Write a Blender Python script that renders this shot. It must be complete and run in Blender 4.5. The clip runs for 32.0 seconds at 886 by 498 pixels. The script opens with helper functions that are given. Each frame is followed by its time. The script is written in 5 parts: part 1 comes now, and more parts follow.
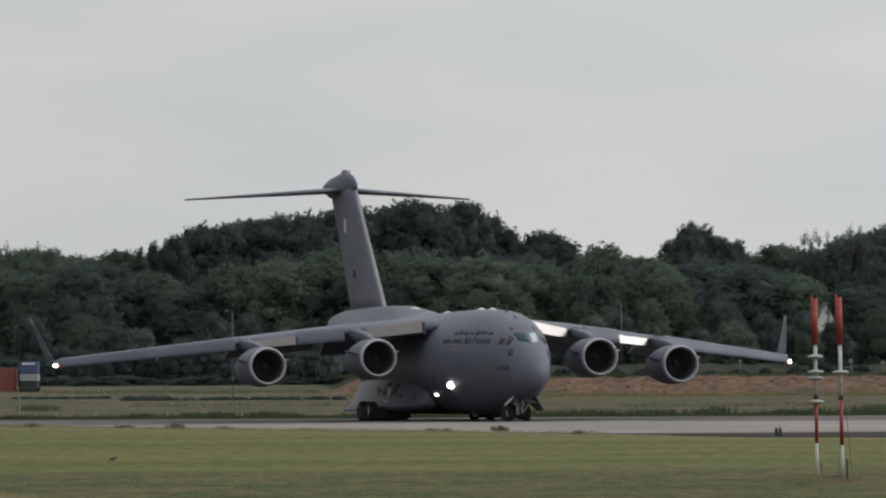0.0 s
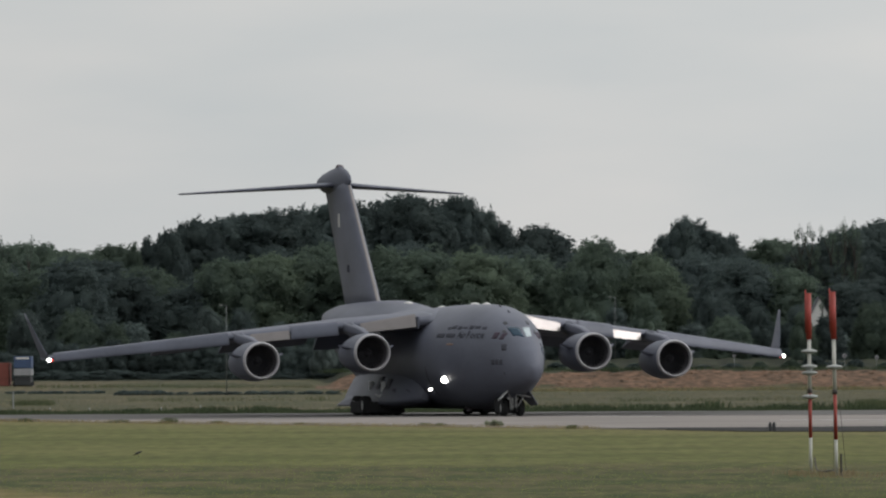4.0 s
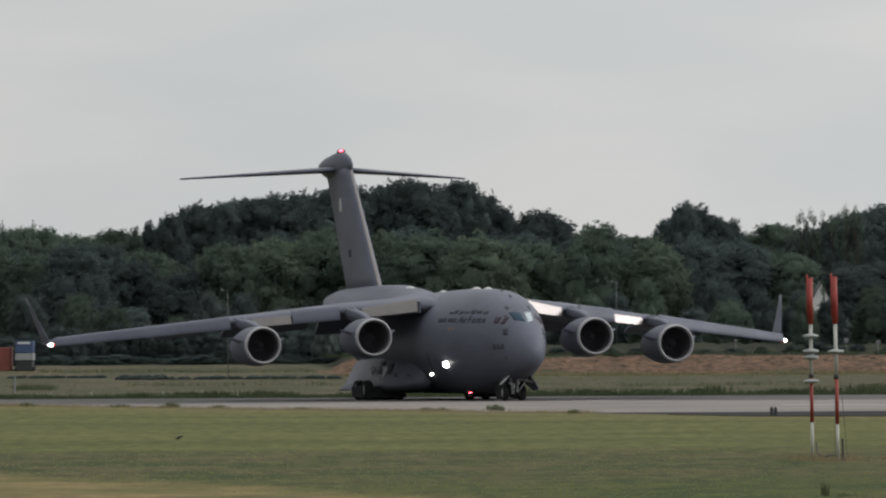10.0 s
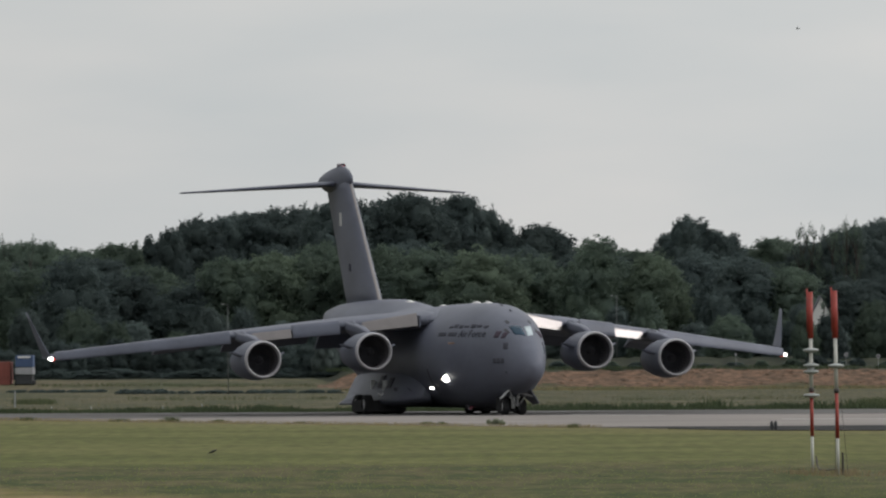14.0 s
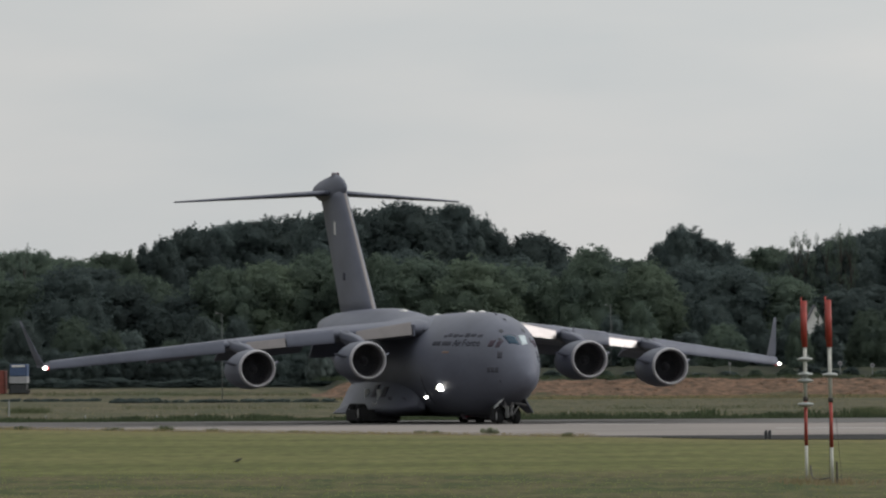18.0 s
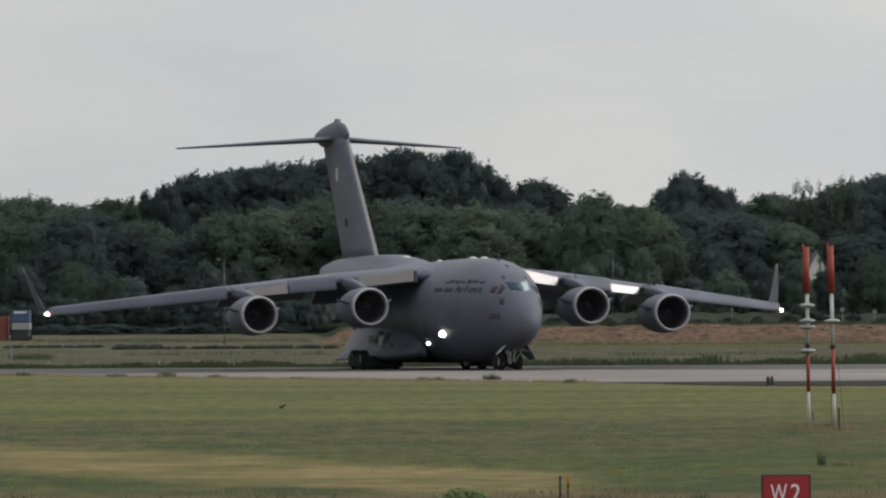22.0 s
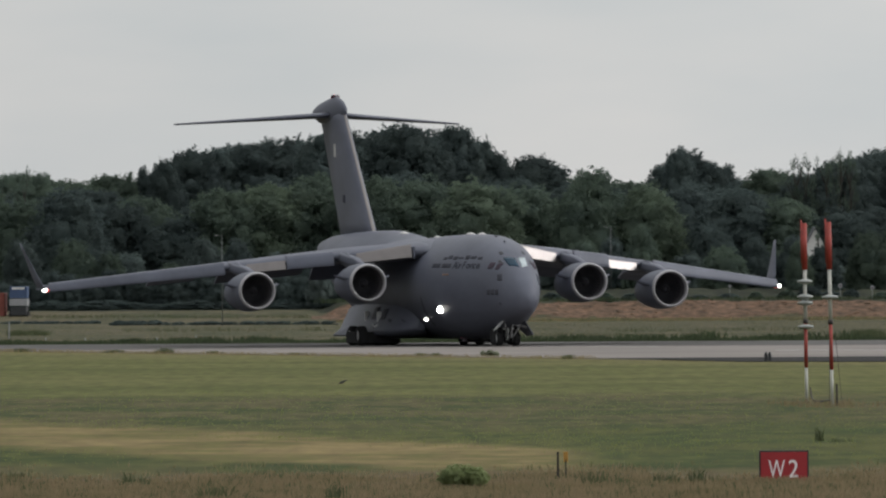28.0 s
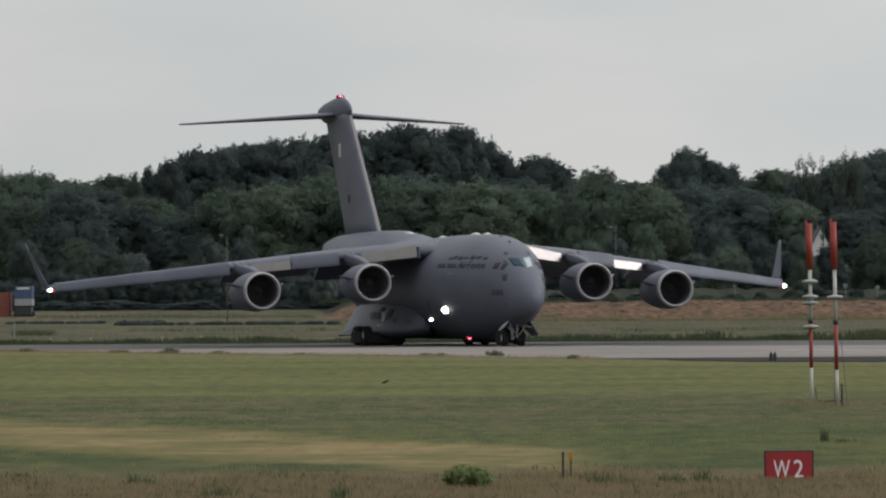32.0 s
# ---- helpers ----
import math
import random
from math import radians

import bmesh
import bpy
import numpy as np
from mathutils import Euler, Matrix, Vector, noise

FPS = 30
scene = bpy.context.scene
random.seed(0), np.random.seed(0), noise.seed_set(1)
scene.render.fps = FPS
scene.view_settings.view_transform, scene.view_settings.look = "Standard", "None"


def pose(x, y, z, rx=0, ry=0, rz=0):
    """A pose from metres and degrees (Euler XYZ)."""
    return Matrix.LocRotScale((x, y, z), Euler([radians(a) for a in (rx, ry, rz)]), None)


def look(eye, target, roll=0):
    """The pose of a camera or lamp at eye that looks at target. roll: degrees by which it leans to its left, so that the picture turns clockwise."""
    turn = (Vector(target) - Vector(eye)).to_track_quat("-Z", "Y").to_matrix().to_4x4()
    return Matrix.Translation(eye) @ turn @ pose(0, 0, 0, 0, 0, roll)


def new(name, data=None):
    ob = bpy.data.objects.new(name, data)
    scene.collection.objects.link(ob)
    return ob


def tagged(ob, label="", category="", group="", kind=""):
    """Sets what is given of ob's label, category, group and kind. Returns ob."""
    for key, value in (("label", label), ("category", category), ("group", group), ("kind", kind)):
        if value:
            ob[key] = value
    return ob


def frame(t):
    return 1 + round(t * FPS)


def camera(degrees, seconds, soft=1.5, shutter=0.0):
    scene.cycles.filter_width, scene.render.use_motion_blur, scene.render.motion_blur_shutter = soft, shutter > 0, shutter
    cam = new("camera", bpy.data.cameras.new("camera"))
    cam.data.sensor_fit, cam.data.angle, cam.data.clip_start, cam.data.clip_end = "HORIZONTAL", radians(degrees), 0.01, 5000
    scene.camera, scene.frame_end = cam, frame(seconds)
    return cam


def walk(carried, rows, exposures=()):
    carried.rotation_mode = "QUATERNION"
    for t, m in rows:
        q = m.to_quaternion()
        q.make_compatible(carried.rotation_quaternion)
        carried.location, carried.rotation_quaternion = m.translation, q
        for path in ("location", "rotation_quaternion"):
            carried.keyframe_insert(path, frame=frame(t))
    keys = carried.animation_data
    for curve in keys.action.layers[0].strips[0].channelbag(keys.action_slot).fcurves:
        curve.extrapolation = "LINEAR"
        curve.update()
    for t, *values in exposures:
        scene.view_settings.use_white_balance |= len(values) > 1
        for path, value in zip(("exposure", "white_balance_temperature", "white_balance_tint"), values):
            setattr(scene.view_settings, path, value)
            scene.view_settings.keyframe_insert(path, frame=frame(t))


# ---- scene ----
cam = camera(4.767, 32.0, soft=2.2)
EYE = (0, 0, 4.5)


def aim(x, z):
    """The fixed tripod turned to a point 1000 m away, x to the side and z above the eye."""
    return look(EYE, (x, 1000, 4.5 + z), -0.32)


walk(cam, [
    (0.0, aim(-0.479, 9.680)),
    (0.5, aim(-0.305, 9.622)),
    (1.0, aim(-0.212, 9.680)),
    (1.5, aim(-0.293, 9.645)),
    (2.0, aim(-0.537, 9.355)),
    (2.5, aim(-0.153, 9.611)),
    (4.5, aim(0.103, 8.563)),
    (5.0, aim(0.123, 7.730)),
    (5.5, aim(0.357, 7.426)),
    (6.0, aim(0.266, 7.404)),
    (6.5, aim(0.194, 7.404)),
    (7.0, aim(0.204, 7.436)),
    (7.5, aim(0.042, 7.487)),
    (8.0, aim(0.113, 7.557)),
    (8.5, aim(0.103, 7.648)),
    (9.0, aim(0.357, 7.567)),
    (9.5, aim(0.367, 7.648)),
    (10.0, aim(-0.050, 7.730)),
    (10.5, aim(0.123, 7.648)),
    (11.0, aim(0.002, 7.678)),
    (11.5, aim(0.306, 7.801)),
    (12.0, aim(0.316, 7.730)),
    (12.5, aim(0.306, 7.892)),
    (13.0, aim(0.133, 7.963)),
    (13.5, aim(0.347, 8.380)),
    (14.0, aim(-0.050, 9.062)),
    (14.5, aim(-0.354, 10.178)),
    (16.5, aim(-0.029, 9.929)),
    (17.0, aim(0.341, 9.929)),
    (17.5, aim(0.255, 9.900)),
    (18.0, aim(0.505, 9.906)),
    (18.5, aim(0.459, 9.929)),
    (19.0, aim(0.097, 9.883)),
    (19.5, aim(0.261, 9.952)),
    (20.0, aim(0.005, 9.935)),
    (20.5, aim(0.370, 9.262)),
    (21.0, aim(0.853, 9.099)),
    (21.5, aim(0.626, 6.816)),
    (22.0, aim(0.272, 4.861)),
    (22.5, aim(0.249, 4.111)),
    (23.0, aim(0.406, 3.218)),
    (23.5, aim(0.568, 2.532)),
    (24.0, aim(0.482, 2.497)),
    (24.5, aim(0.918, 2.398)),
    (25.0, aim(0.835, 2.572)),
    (25.5, aim(0.778, 2.462)),
    (27.5, aim(0.221, 2.653)),
    (28.0, aim(0.465, 2.601)),
    (28.5, aim(0.494, 2.706)),
    (29.0, aim(0.488, 2.607)),
    (29.5, aim(0.579, 2.561)),
    (30.0, aim(0.603, 2.624)),
    (30.5, aim(0.488, 2.636)),
    (31.0, aim(0.192, 2.544)),
    (31.5, aim(0.255, 2.601)),
    (32.0, aim(-0.012, 2.607)),
])

# ---- world, sun ----
world = bpy.data.worlds.new("overcast")
scene.world = world
world.use_nodes = True
wn, wl = world.node_tree.nodes, world.node_tree.links
wn.clear()
SUN_AZ, SUN_EL = radians(84), radians(30)   # azimuth clockwise from the view (+Y)
sky = wn.new("ShaderNodeTexSky")
sky.sky_type, sky.sun_disc = "NISHITA", False
sky.sun_elevation, sky.sun_rotation = SUN_EL, SUN_AZ
tc = wn.new("ShaderNodeTexCoord")
mp = wn.new("ShaderNodeMapping")
mp.inputs["Scale"].default_value = (12, 12, 44)
cl = wn.new("ShaderNodeTexNoise")
cl.inputs["Scale"].default_value, cl.inputs["Detail"].default_value = 1.3, 5
ramp = wn.new("ShaderNodeValToRGB")
ramp.color_ramp.elements[0].position, ramp.color_ramp.elements[0].color = 0.25, (0.515, 0.55, 0.568, 1)
ramp.color_ramp.elements[1].position, ramp.color_ramp.elements[1].color = 0.75, (0.662, 0.65, 0.638, 1)
bg_sky, bg_cloud, mixw, wout = (wn.new("ShaderNodeBackground"), wn.new("ShaderNodeBackground"),
                                wn.new("ShaderNodeMixShader"), wn.new("ShaderNodeOutputWorld"))
bg_sky.inputs["Strength"].default_value = 0.1
bg_cloud.inputs["Strength"].default_value = 1.0
mixw.inputs[0].default_value = 0.94
for a, b in ((tc.outputs["Generated"], mp.inputs["Vector"]), (mp.outputs[0], cl.inputs["Vector"]),
             (cl.outputs["Fac"], ramp.inputs[0]), (ramp.outputs[0], bg_cloud.inputs["Color"]),
             (sky.outputs[0], bg_sky.inputs["Color"]), (bg_sky.outputs[0], mixw.inputs[1]),
             (bg_cloud.outputs[0], mixw.inputs[2]), (mixw.outputs[0], wout.inputs["Surface"])):
    wl.new(a, b)

# an overcast sky: brighter overhead and on the sun's side
dotn, lum = wn.new("ShaderNodeVectorMath"), wn.new("ShaderNodeMath")
dotn.operation, lum.operation = "DOT_PRODUCT", "ADD"
dotn.inputs[1].default_value, lum.inputs[1].default_value = (0.70, -0.10, 1.0), 1.10
wl.new(tc.outputs["Generated"], dotn.inputs[0]), wl.new(dotn.outputs["Value"], lum.inputs[0])
low = wn.new("ShaderNodeMath")
low.operation = "MAXIMUM"
low.inputs[1].default_value = 0.12
wl.new(lum.outputs[0], low.inputs[0]), wl.new(low.outputs[0], bg_cloud.inputs["Strength"])

sun = new("sun", bpy.data.lights.new("sun", "SUN"))
sun.data.energy, sun.data.angle, sun.data.color = 0.85, radians(15), (1.0, 0.975, 0.95)
_d = Vector((math.sin(SUN_AZ) * math.cos(SUN_EL), math.cos(SUN_AZ) * math.cos(SUN_EL), math.sin(SUN_EL)))
sun.matrix_world = look(_d * 300, (0, 0, 0))
scene.view_settings.exposure = 0.0


# ---- materials ----
def material(name, color, rough=0.6, metal=0.0, var=0.15, scale=1.0, bump=0.0, emit=0.0, second=None, stretch=(1, 1, 1),
             rand=0.0, spec=0.5):
    m = bpy.data.materials.new(name)
    m.use_nodes = True
    n, l = m.node_tree.nodes, m.node_tree.links
    p = n["Principled BSDF"]
    p.inputs["Roughness"].default_value, p.inputs["Metallic"].default_value = rough, metal
    p.inputs["Specular IOR Level"].default_value = spec
    co, mpn = n.new("ShaderNodeTexCoord"), n.new("ShaderNodeMapping")
    mpn.inputs["Scale"].default_value = stretch
    l.new(co.outputs["Object"], mpn.inputs["Vector"])
    big, fine = n.new("ShaderNodeTexNoise"), n.new("ShaderNodeTexNoise")
    big.inputs["Scale"].default_value, big.inputs["Detail"].default_value = scale, 4
    fine.inputs["Scale"].default_value, fine.inputs["Detail"].default_value = scale * 9, 3
    l.new(mpn.outputs[0], big.inputs["Vector"]), l.new(mpn.outputs[0], fine.inputs["Vector"])
    mixn = n.new("ShaderNodeMix")
    mixn.data_type = "RGBA"
    c2 = second or [c * (1 - var) for c in color]
    c1 = color if second else [min(1, c * (1 + var)) for c in color]
    mixn.inputs["A"].default_value, mixn.inputs["B"].default_value = (*c1, 1), (*c2, 1)
    add = n.new("ShaderNodeMath")
    add.operation = "MULTIPLY_ADD"
    add.inputs[1].default_value, add.inputs[2].default_value = 0.45, 0.0
    sub = n.new("ShaderNodeMapRange")
    sub.inputs["From Min"].default_value, sub.inputs["From Max"].default_value = 0.3, 0.7
    l.new(big.outputs["Fac"], sub.inputs["Value"])
    l.new(fine.outputs["Fac"], add.inputs[0])
    sm = n.new("ShaderNodeMath")
    sm.operation, sm.use_clamp = "MULTIPLY_ADD", True
    sm.inputs[1].default_value = 0.75
    l.new(sub.outputs[0], sm.inputs[0]), l.new(add.outputs[0], sm.inputs[2])
    l.new(sm.outputs[0], mixn.inputs["Factor"])
    last = mixn.outputs["Result"]
    if rand:
        oi, hv, mr = n.new("ShaderNodeObjectInfo"), n.new("ShaderNodeHueSaturation"), n.new("ShaderNodeMapRange")
        mr.inputs["To Min"].default_value, mr.inputs["To Max"].default_value = 1 - rand, 1 + rand
        l.new(oi.outputs["Random"], mr.inputs["Value"]), l.new(mr.outputs[0], hv.inputs["Value"])
        l.new(last, hv.inputs["Color"])
        last = hv.outputs["Color"]
    l.new(last, p.inputs["Base Color"])
    if bump:
        b = n.new("ShaderNodeBump")
        b.inputs["Strength"].default_value, b.inputs["Distance"].default_value = bump, 0.05
        l.new(fine.outputs["Fac"], b.inputs["Height"]), l.new(b.outputs[0], p.inputs["Normal"])
    if emit:
        p.inputs["Emission Color"].default_value, p.inputs["Emission Strength"].default_value = (*color, 1), emit
    return m


M_GREY = material("airframe_grey", (0.100, 0.107, 0.138), 0.5, var=0.2, scale=0.45, stretch=(0.5, 1, 1), spec=0.3)
M_UNDER = material("lower_grey", (0.092, 0.099, 0.130), 0.55, var=0.2, scale=0.5, stretch=(0.4, 1, 1))
M_LIP = material("nacelle_lip_metal", (0.34, 0.33, 0.345), 0.42, 0.4, var=0.08, scale=3)
M_SLAT = material("slat_metal", (0.20, 0.185, 0.182), 0.33, 1.0, var=0.1, scale=1.2)
M_DARK = material("intake_dark", (0.06, 0.055, 0.062), 0.7, var=0.3, scale=2)
M_FAN = material("fan_titanium", (0.015, 0.015, 0.019), 0.9, 0.0, var=0.2, scale=3)
M_SEAL = material("seam_dark", (0.045, 0.047, 0.055), 0.7, var=0.2, scale=2)
M_TYRE = material("tyre_rubber", (0.012, 0.012, 0.013), 0.85, var=0.3, scale=4)
M_HUB = material("wheel_hub_white", (0.5, 0.5, 0.5), 0.5, var=0.2, scale=4)
M_STRUT = material("gear_leg_white", (0.55, 0.56, 0.56), 0.4, var=0.15, scale=4)
M_BRACE = material("gear_brace_grey", (0.26, 0.26, 0.265), 0.45, 0.2, var=0.2, scale=5)
M_GLASS = material("cockpit_glass", (0.022, 0.048, 0.075), 0.12, var=0.1, scale=1, spec=0.12)
M_TEXT = material("marking_dark_grey", (0.042, 0.044, 0.056), 0.85, var=0.2, scale=3, spec=0.1)
# windscreen pane whose bright sky reflection is put into the base colour
M_PANESKY = material("pane_sky_sheen", (0.36, 0.42, 0.44), 0.25, var=0.1, scale=2)
M_TEXTF = material("marking_faded_grey", (0.066, 0.068, 0.083), 0.85, var=0.25, scale=3, spec=0.1)
M_MAROON = material("flag_maroon", (0.064, 0.051, 0.066), 0.85, var=0.2, scale=3, spec=0.1)
M_ORANGE = material("marking_orange", (0.22, 0.150, 0.12), 0.85, var=0.15, scale=3, spec=0.1)
M_PALE = material("marking_pale", (0.55, 0.54, 0.52), 0.7, var=0.1, scale=3)
M_LAMP = material("landing_lamp_glow", (1.0, 0.96, 0.88), 0.3, emit=8.0)
M_TIPLAMP = material("wingtip_lamp_glow", (1.0, 0.97, 0.92), 0.3, emit=7.0)
M_TIPRED = material("navigation_lamp_red", (0.9, 0.12, 0.1), 0.3, emit=0.6)
M_BEACON = material("beacon_red_glow", (1.0, 0.07, 0.12), 0.3, emit=16.0)
M_LENS = material("beacon_housing", (0.15, 0.13, 0.145), 0.4, var=0.2, scale=4)
M_RED = material("mast_red_paint", (0.26, 0.03, 0.02), 0.55, var=0.2, scale=3, bump=0.1)
M_WHITE = material("mast_white_paint", (0.40, 0.40, 0.36), 0.55, var=0.15, scale=3, bump=0.1)
M_DISC = material("disc_grey_plastic", (0.28, 0.295, 0.285), 0.5, var=0.15, scale=3)
M_CABLE = material("cable_black", (0.035, 0.028, 0.026), 0.7, var=0.2, scale=4)
M_SIGNRED = material("sign_red", (0.28, 0.009, 0.014), 0.45, var=0.12, scale=2.5)
M_SIGNWHITE = material("sign_white", (0.72, 0.66, 0.66), 0.5, var=0.1, scale=5)
M_SIGNFRAME = material("sign_frame_black", (0.012, 0.012, 0.013), 0.6, var=0.2, scale=4)
M_POST = material("post_dark_wood", (0.022, 0.019, 0.016), 0.8, var=0.3, scale=6, bump=0.3)
M_YELLOW = material("marker_yellow", (0.36, 0.19, 0.035), 0.6, var=0.2, scale=5)
M_BLACKBOX = material("box_black", (0.02, 0.022, 0.024), 0.6, var=0.3, scale=5)
M_GALV = material("galvanised_steel", (0.22, 0.23, 0.23), 0.55, 0.3, var=0.15, scale=3)
M_POLE = material("pole_grey", (0.12, 0.13, 0.13), 0.6, 0.1, var=0.15, scale=3)
M_BLUE = material("blue_panel", (0.035, 0.065, 0.14), 0.5, var=0.2, scale=2)
M_CABWHITE = material("white_panel", (0.25, 0.25, 0.26), 0.5, var=0.15, scale=2)
M_RUST = material("container_red", (0.20, 0.055, 0.04), 0.7, var=0.2, scale=2)
M_BARK = material("bark", (0.045, 0.038, 0.032), 0.9, var=0.3, scale=3, bump=0.4, stretch=(1, 1, 0.3))
M_BIRD = material("feathers_black", (0.02, 0.02, 0.022), 0.6, var=0.3, scale=12)
M_BEAK = material("beak_dark", (0.05, 0.045, 0.04), 0.5, var=0.2, scale=20)


def leaf_material(name, light, dark, rand=0.22):
    m = material(name, light, 0.8, var=0.3, scale=0.3, second=dark, rand=rand, spec=0.12)
    n, l = m.node_tree.nodes, m.node_tree.links
    p, o = n["Principled BSDF"], n["Material Output"]
    tr, mx = n.new("ShaderNodeBsdfTranslucent"), n.new("ShaderNodeMixShader")
    mx.inputs[0].default_value = 0.52
    geo, mr, hv = n.new("ShaderNodeNewGeometry"), n.new("ShaderNodeMapRange"), n.new("ShaderNodeHueSaturation")
    mr.inputs["To Min"].default_value, mr.inputs["To Max"].default_value = 0.84, 1.16
    l.new(geo.outputs["Random Per Island"], mr.inputs["Value"]), l.new(mr.outputs[0], hv.inputs["Value"])
    l.new(p.inputs["Base Color"].links[0].from_socket, hv.inputs["Color"])
    l.new(hv.outputs["Color"], p.inputs["Base Color"]), l.new(hv.outputs["Color"], tr.inputs["Color"])
    l.new(p.outputs[0], mx.inputs[1]), l.new(tr.outputs[0], mx.inputs[2]), l.new(mx.outputs[0], o.inputs["Surface"])
    return m


M_LEAF_A = leaf_material("leaves_mid_green", (0.117, 0.153, 0.109), (0.077, 0.105, 0.090))
M_LEAF_B = leaf_material("leaves_dark_green", (0.089, 0.114, 0.105), (0.061, 0.082, 0.083))
M_LEAF_C = leaf_material("leaves_light_green", (0.139, 0.177, 0.120), (0.096, 0.128, 0.101))
M_LEAF_D = leaf_material("leaves_grey_green", (0.127, 0.158, 0.147), (0.089, 0.116, 0.113))
M_LEAF_E = leaf_material("leaves_pale_green", (0.151, 0.185, 0.171), (0.112, 0.138, 0.132))
M_MEADOW = leaf_material("meadow_blades", (0.26, 0.28, 0.11), (0.20, 0.225, 0.085), 0.0)
M_STRAW = leaf_material("straw_blades", (0.285, 0.225, 0.125), (0.20, 0.172, 0.09), 0.0)
M_VERGE = leaf_material("verge_green", (0.108, 0.124, 0.064), (0.07, 0.085, 0.046), 0.0)
M_CLUMP = leaf_material("clump_green", (0.075, 0.098, 0.05), (0.05, 0.066, 0.038), 0.0)
M_TALL = leaf_material("tall_dry_grass", (0.275, 0.21, 0.138), (0.20, 0.165, 0.092), 0.0)
M_WEED = leaf_material("weed_green", (0.29, 0.34, 0.16), (0.20, 0.245, 0.11), 0.15)
M_WEEDGREY = leaf_material("weed_grey_green", (0.27, 0.29, 0.20), (0.19, 0.21, 0.145), 0.15)


def ground_material():
    """Mown grass in bands along the taxiway, straw and dry patches nearer the eye."""
    m = bpy.data.materials.new("airfield_grass")
    m.use_nodes = True
    n, l = m.node_tree.nodes, m.node_tree.links
    p = n["Principled BSDF"]
    p.inputs["Roughness"].default_value, p.inputs["Specular IOR Level"].default_value = 0.9, 0.1
    geo, sep = n.new("ShaderNodeNewGeometry"), n.new("ShaderNodeSeparateXYZ")
    l.new(geo.outputs["Position"], sep.inputs[0])

    def noise_of(scale, stretch, detail=4):
        mpn, t = n.new("ShaderNodeMapping"), n.new("ShaderNodeTexNoise")
        mpn.inputs["Scale"].default_value = stretch
        t.inputs["Scale"].default_value, t.inputs["Detail"].default_value = scale, detail
        l.new(geo.outputs["Position"], mpn.inputs["Vector"]), l.new(mpn.outputs[0], t.inputs["Vector"])
        return t.outputs["Fac"]

    def math_node(op, a, b, c=None, clamp=False):
        k = n.new("ShaderNodeMath")
        k.operation, k.use_clamp = op, clamp
        for i, v in enumerate((a, b, c)):
            if v is None:
                continue
            if isinstance(v, (int, float)):
                k.inputs[i].default_value = v
            else:
                l.new(v, k.inputs[i])
        return k.outputs[0]

    def step(value, lo, hi):
        k = n.new("ShaderNodeMapRange")
        k.interpolation_type = "SMOOTHSTEP"
        k.inputs["From Min"].default_value, k.inputs["From Max"].default_value = lo, hi
        l.new(value, k.inputs["Value"])
        return k.outputs[0]

    def mixed(fac, a, b):
        k = n.new("ShaderNodeMix")
        k.data_type = "RGBA"
        l.new(fac, k.inputs["Factor"])
        for key, v in (("A", a), ("B", b)):
            if isinstance(v, tuple):
                k.inputs[key].default_value = (*v, 1)
            else:
                l.new(v, k.inputs[key])
        return k.outputs["Result"]

    X, Y = sep.outputs["X"], sep.outputs["Y"]
    wob = noise_of(1.0, (0.07, 0.03, 1), 3)
    patch = noise_of(1.0, (0.22, 0.07, 1), 5)
    clump = noise_of(1.0, (0.8, 0.28, 1), 5)
    mottle = noise_of(1.0, (1.4, 0.15, 1), 6)
    grain = noise_of(1.0, (4.0, 1.4, 1), 4)
    lines = noise_of(1.0, (0.016, 0.045, 1), 5)
    y = math_node("MULTIPLY_ADD", math_node("SUBTRACT", wob, 0.5), 46.0, Y)
    both = math_node("ADD", math_node("MULTIPLY", patch, 0.5), math_node("ADD", math_node("MULTIPLY", clump, 0.3), math_node("MULTIPLY", mottle, 0.2)))
    mown = mixed(step(math_node("ADD", math_node("MULTIPLY", lines, 0.6), math_node("MULTIPLY", both, 0.4)), 0.41, 0.59), (0.068, 0.077, 0.019), (0.106, 0.104, 0.033))
    rough = mixed(step(both, 0.41, 0.59), (0.036, 0.049, 0.011), (0.082, 0.071, 0.030))
    base = mixed(step(y, 388, 415), rough, mown)
    # a paler, drier edge beside the pavement
    u2 = math_node("MULTIPLY_ADD", X, 2.3, y)
    base = mixed(math_node("MULTIPLY", step(u2, 545, 600), 0.8), base, (0.124, 0.106, 0.043))
    green = mixed(step(both, 0.41, 0.59), (0.030, 0.046, 0.008), (0.067, 0.071, 0.018))
    base = mixed(step(y, 336, 306), base, green)
    # a straw-coloured mown swath that runs off at a slant
    u = math_node("MULTIPLY_ADD", math_node("SUBTRACT", patch, 0.5), 26.0, math_node("MULTIPLY_ADD", X, 3.5, Y))
    straw = math_node("MULTIPLY", step(u, 241, 250), step(u, 298, 282))
    straw = math_node("MULTIPLY", straw, step(X, 4.6, 2.2))
    base = mixed(straw, base, mixed(step(both, 0.40, 0.60), (0.190, 0.142, 0.062), (0.095, 0.087, 0.027)))
    dry = mixed(step(clump, 0.36, 0.64), (0.112, 0.081, 0.043), (0.072, 0.062, 0.025))
    base = mixed(step(y, 256, 240), base, dry)
    # the field behind the runway
    fpatch = noise_of(1.0, (0.09, 0.04, 1), 5)
    far = mixed(step(math_node("ADD", math_node("MULTIPLY", fpatch, 0.6), math_node("MULTIPLY", noise_of(1.0, (0.3, 0.12, 1), 4), 0.4)), 0.40, 0.60),
                (0.048, 0.052, 0.026), (0.086, 0.074, 0.043))
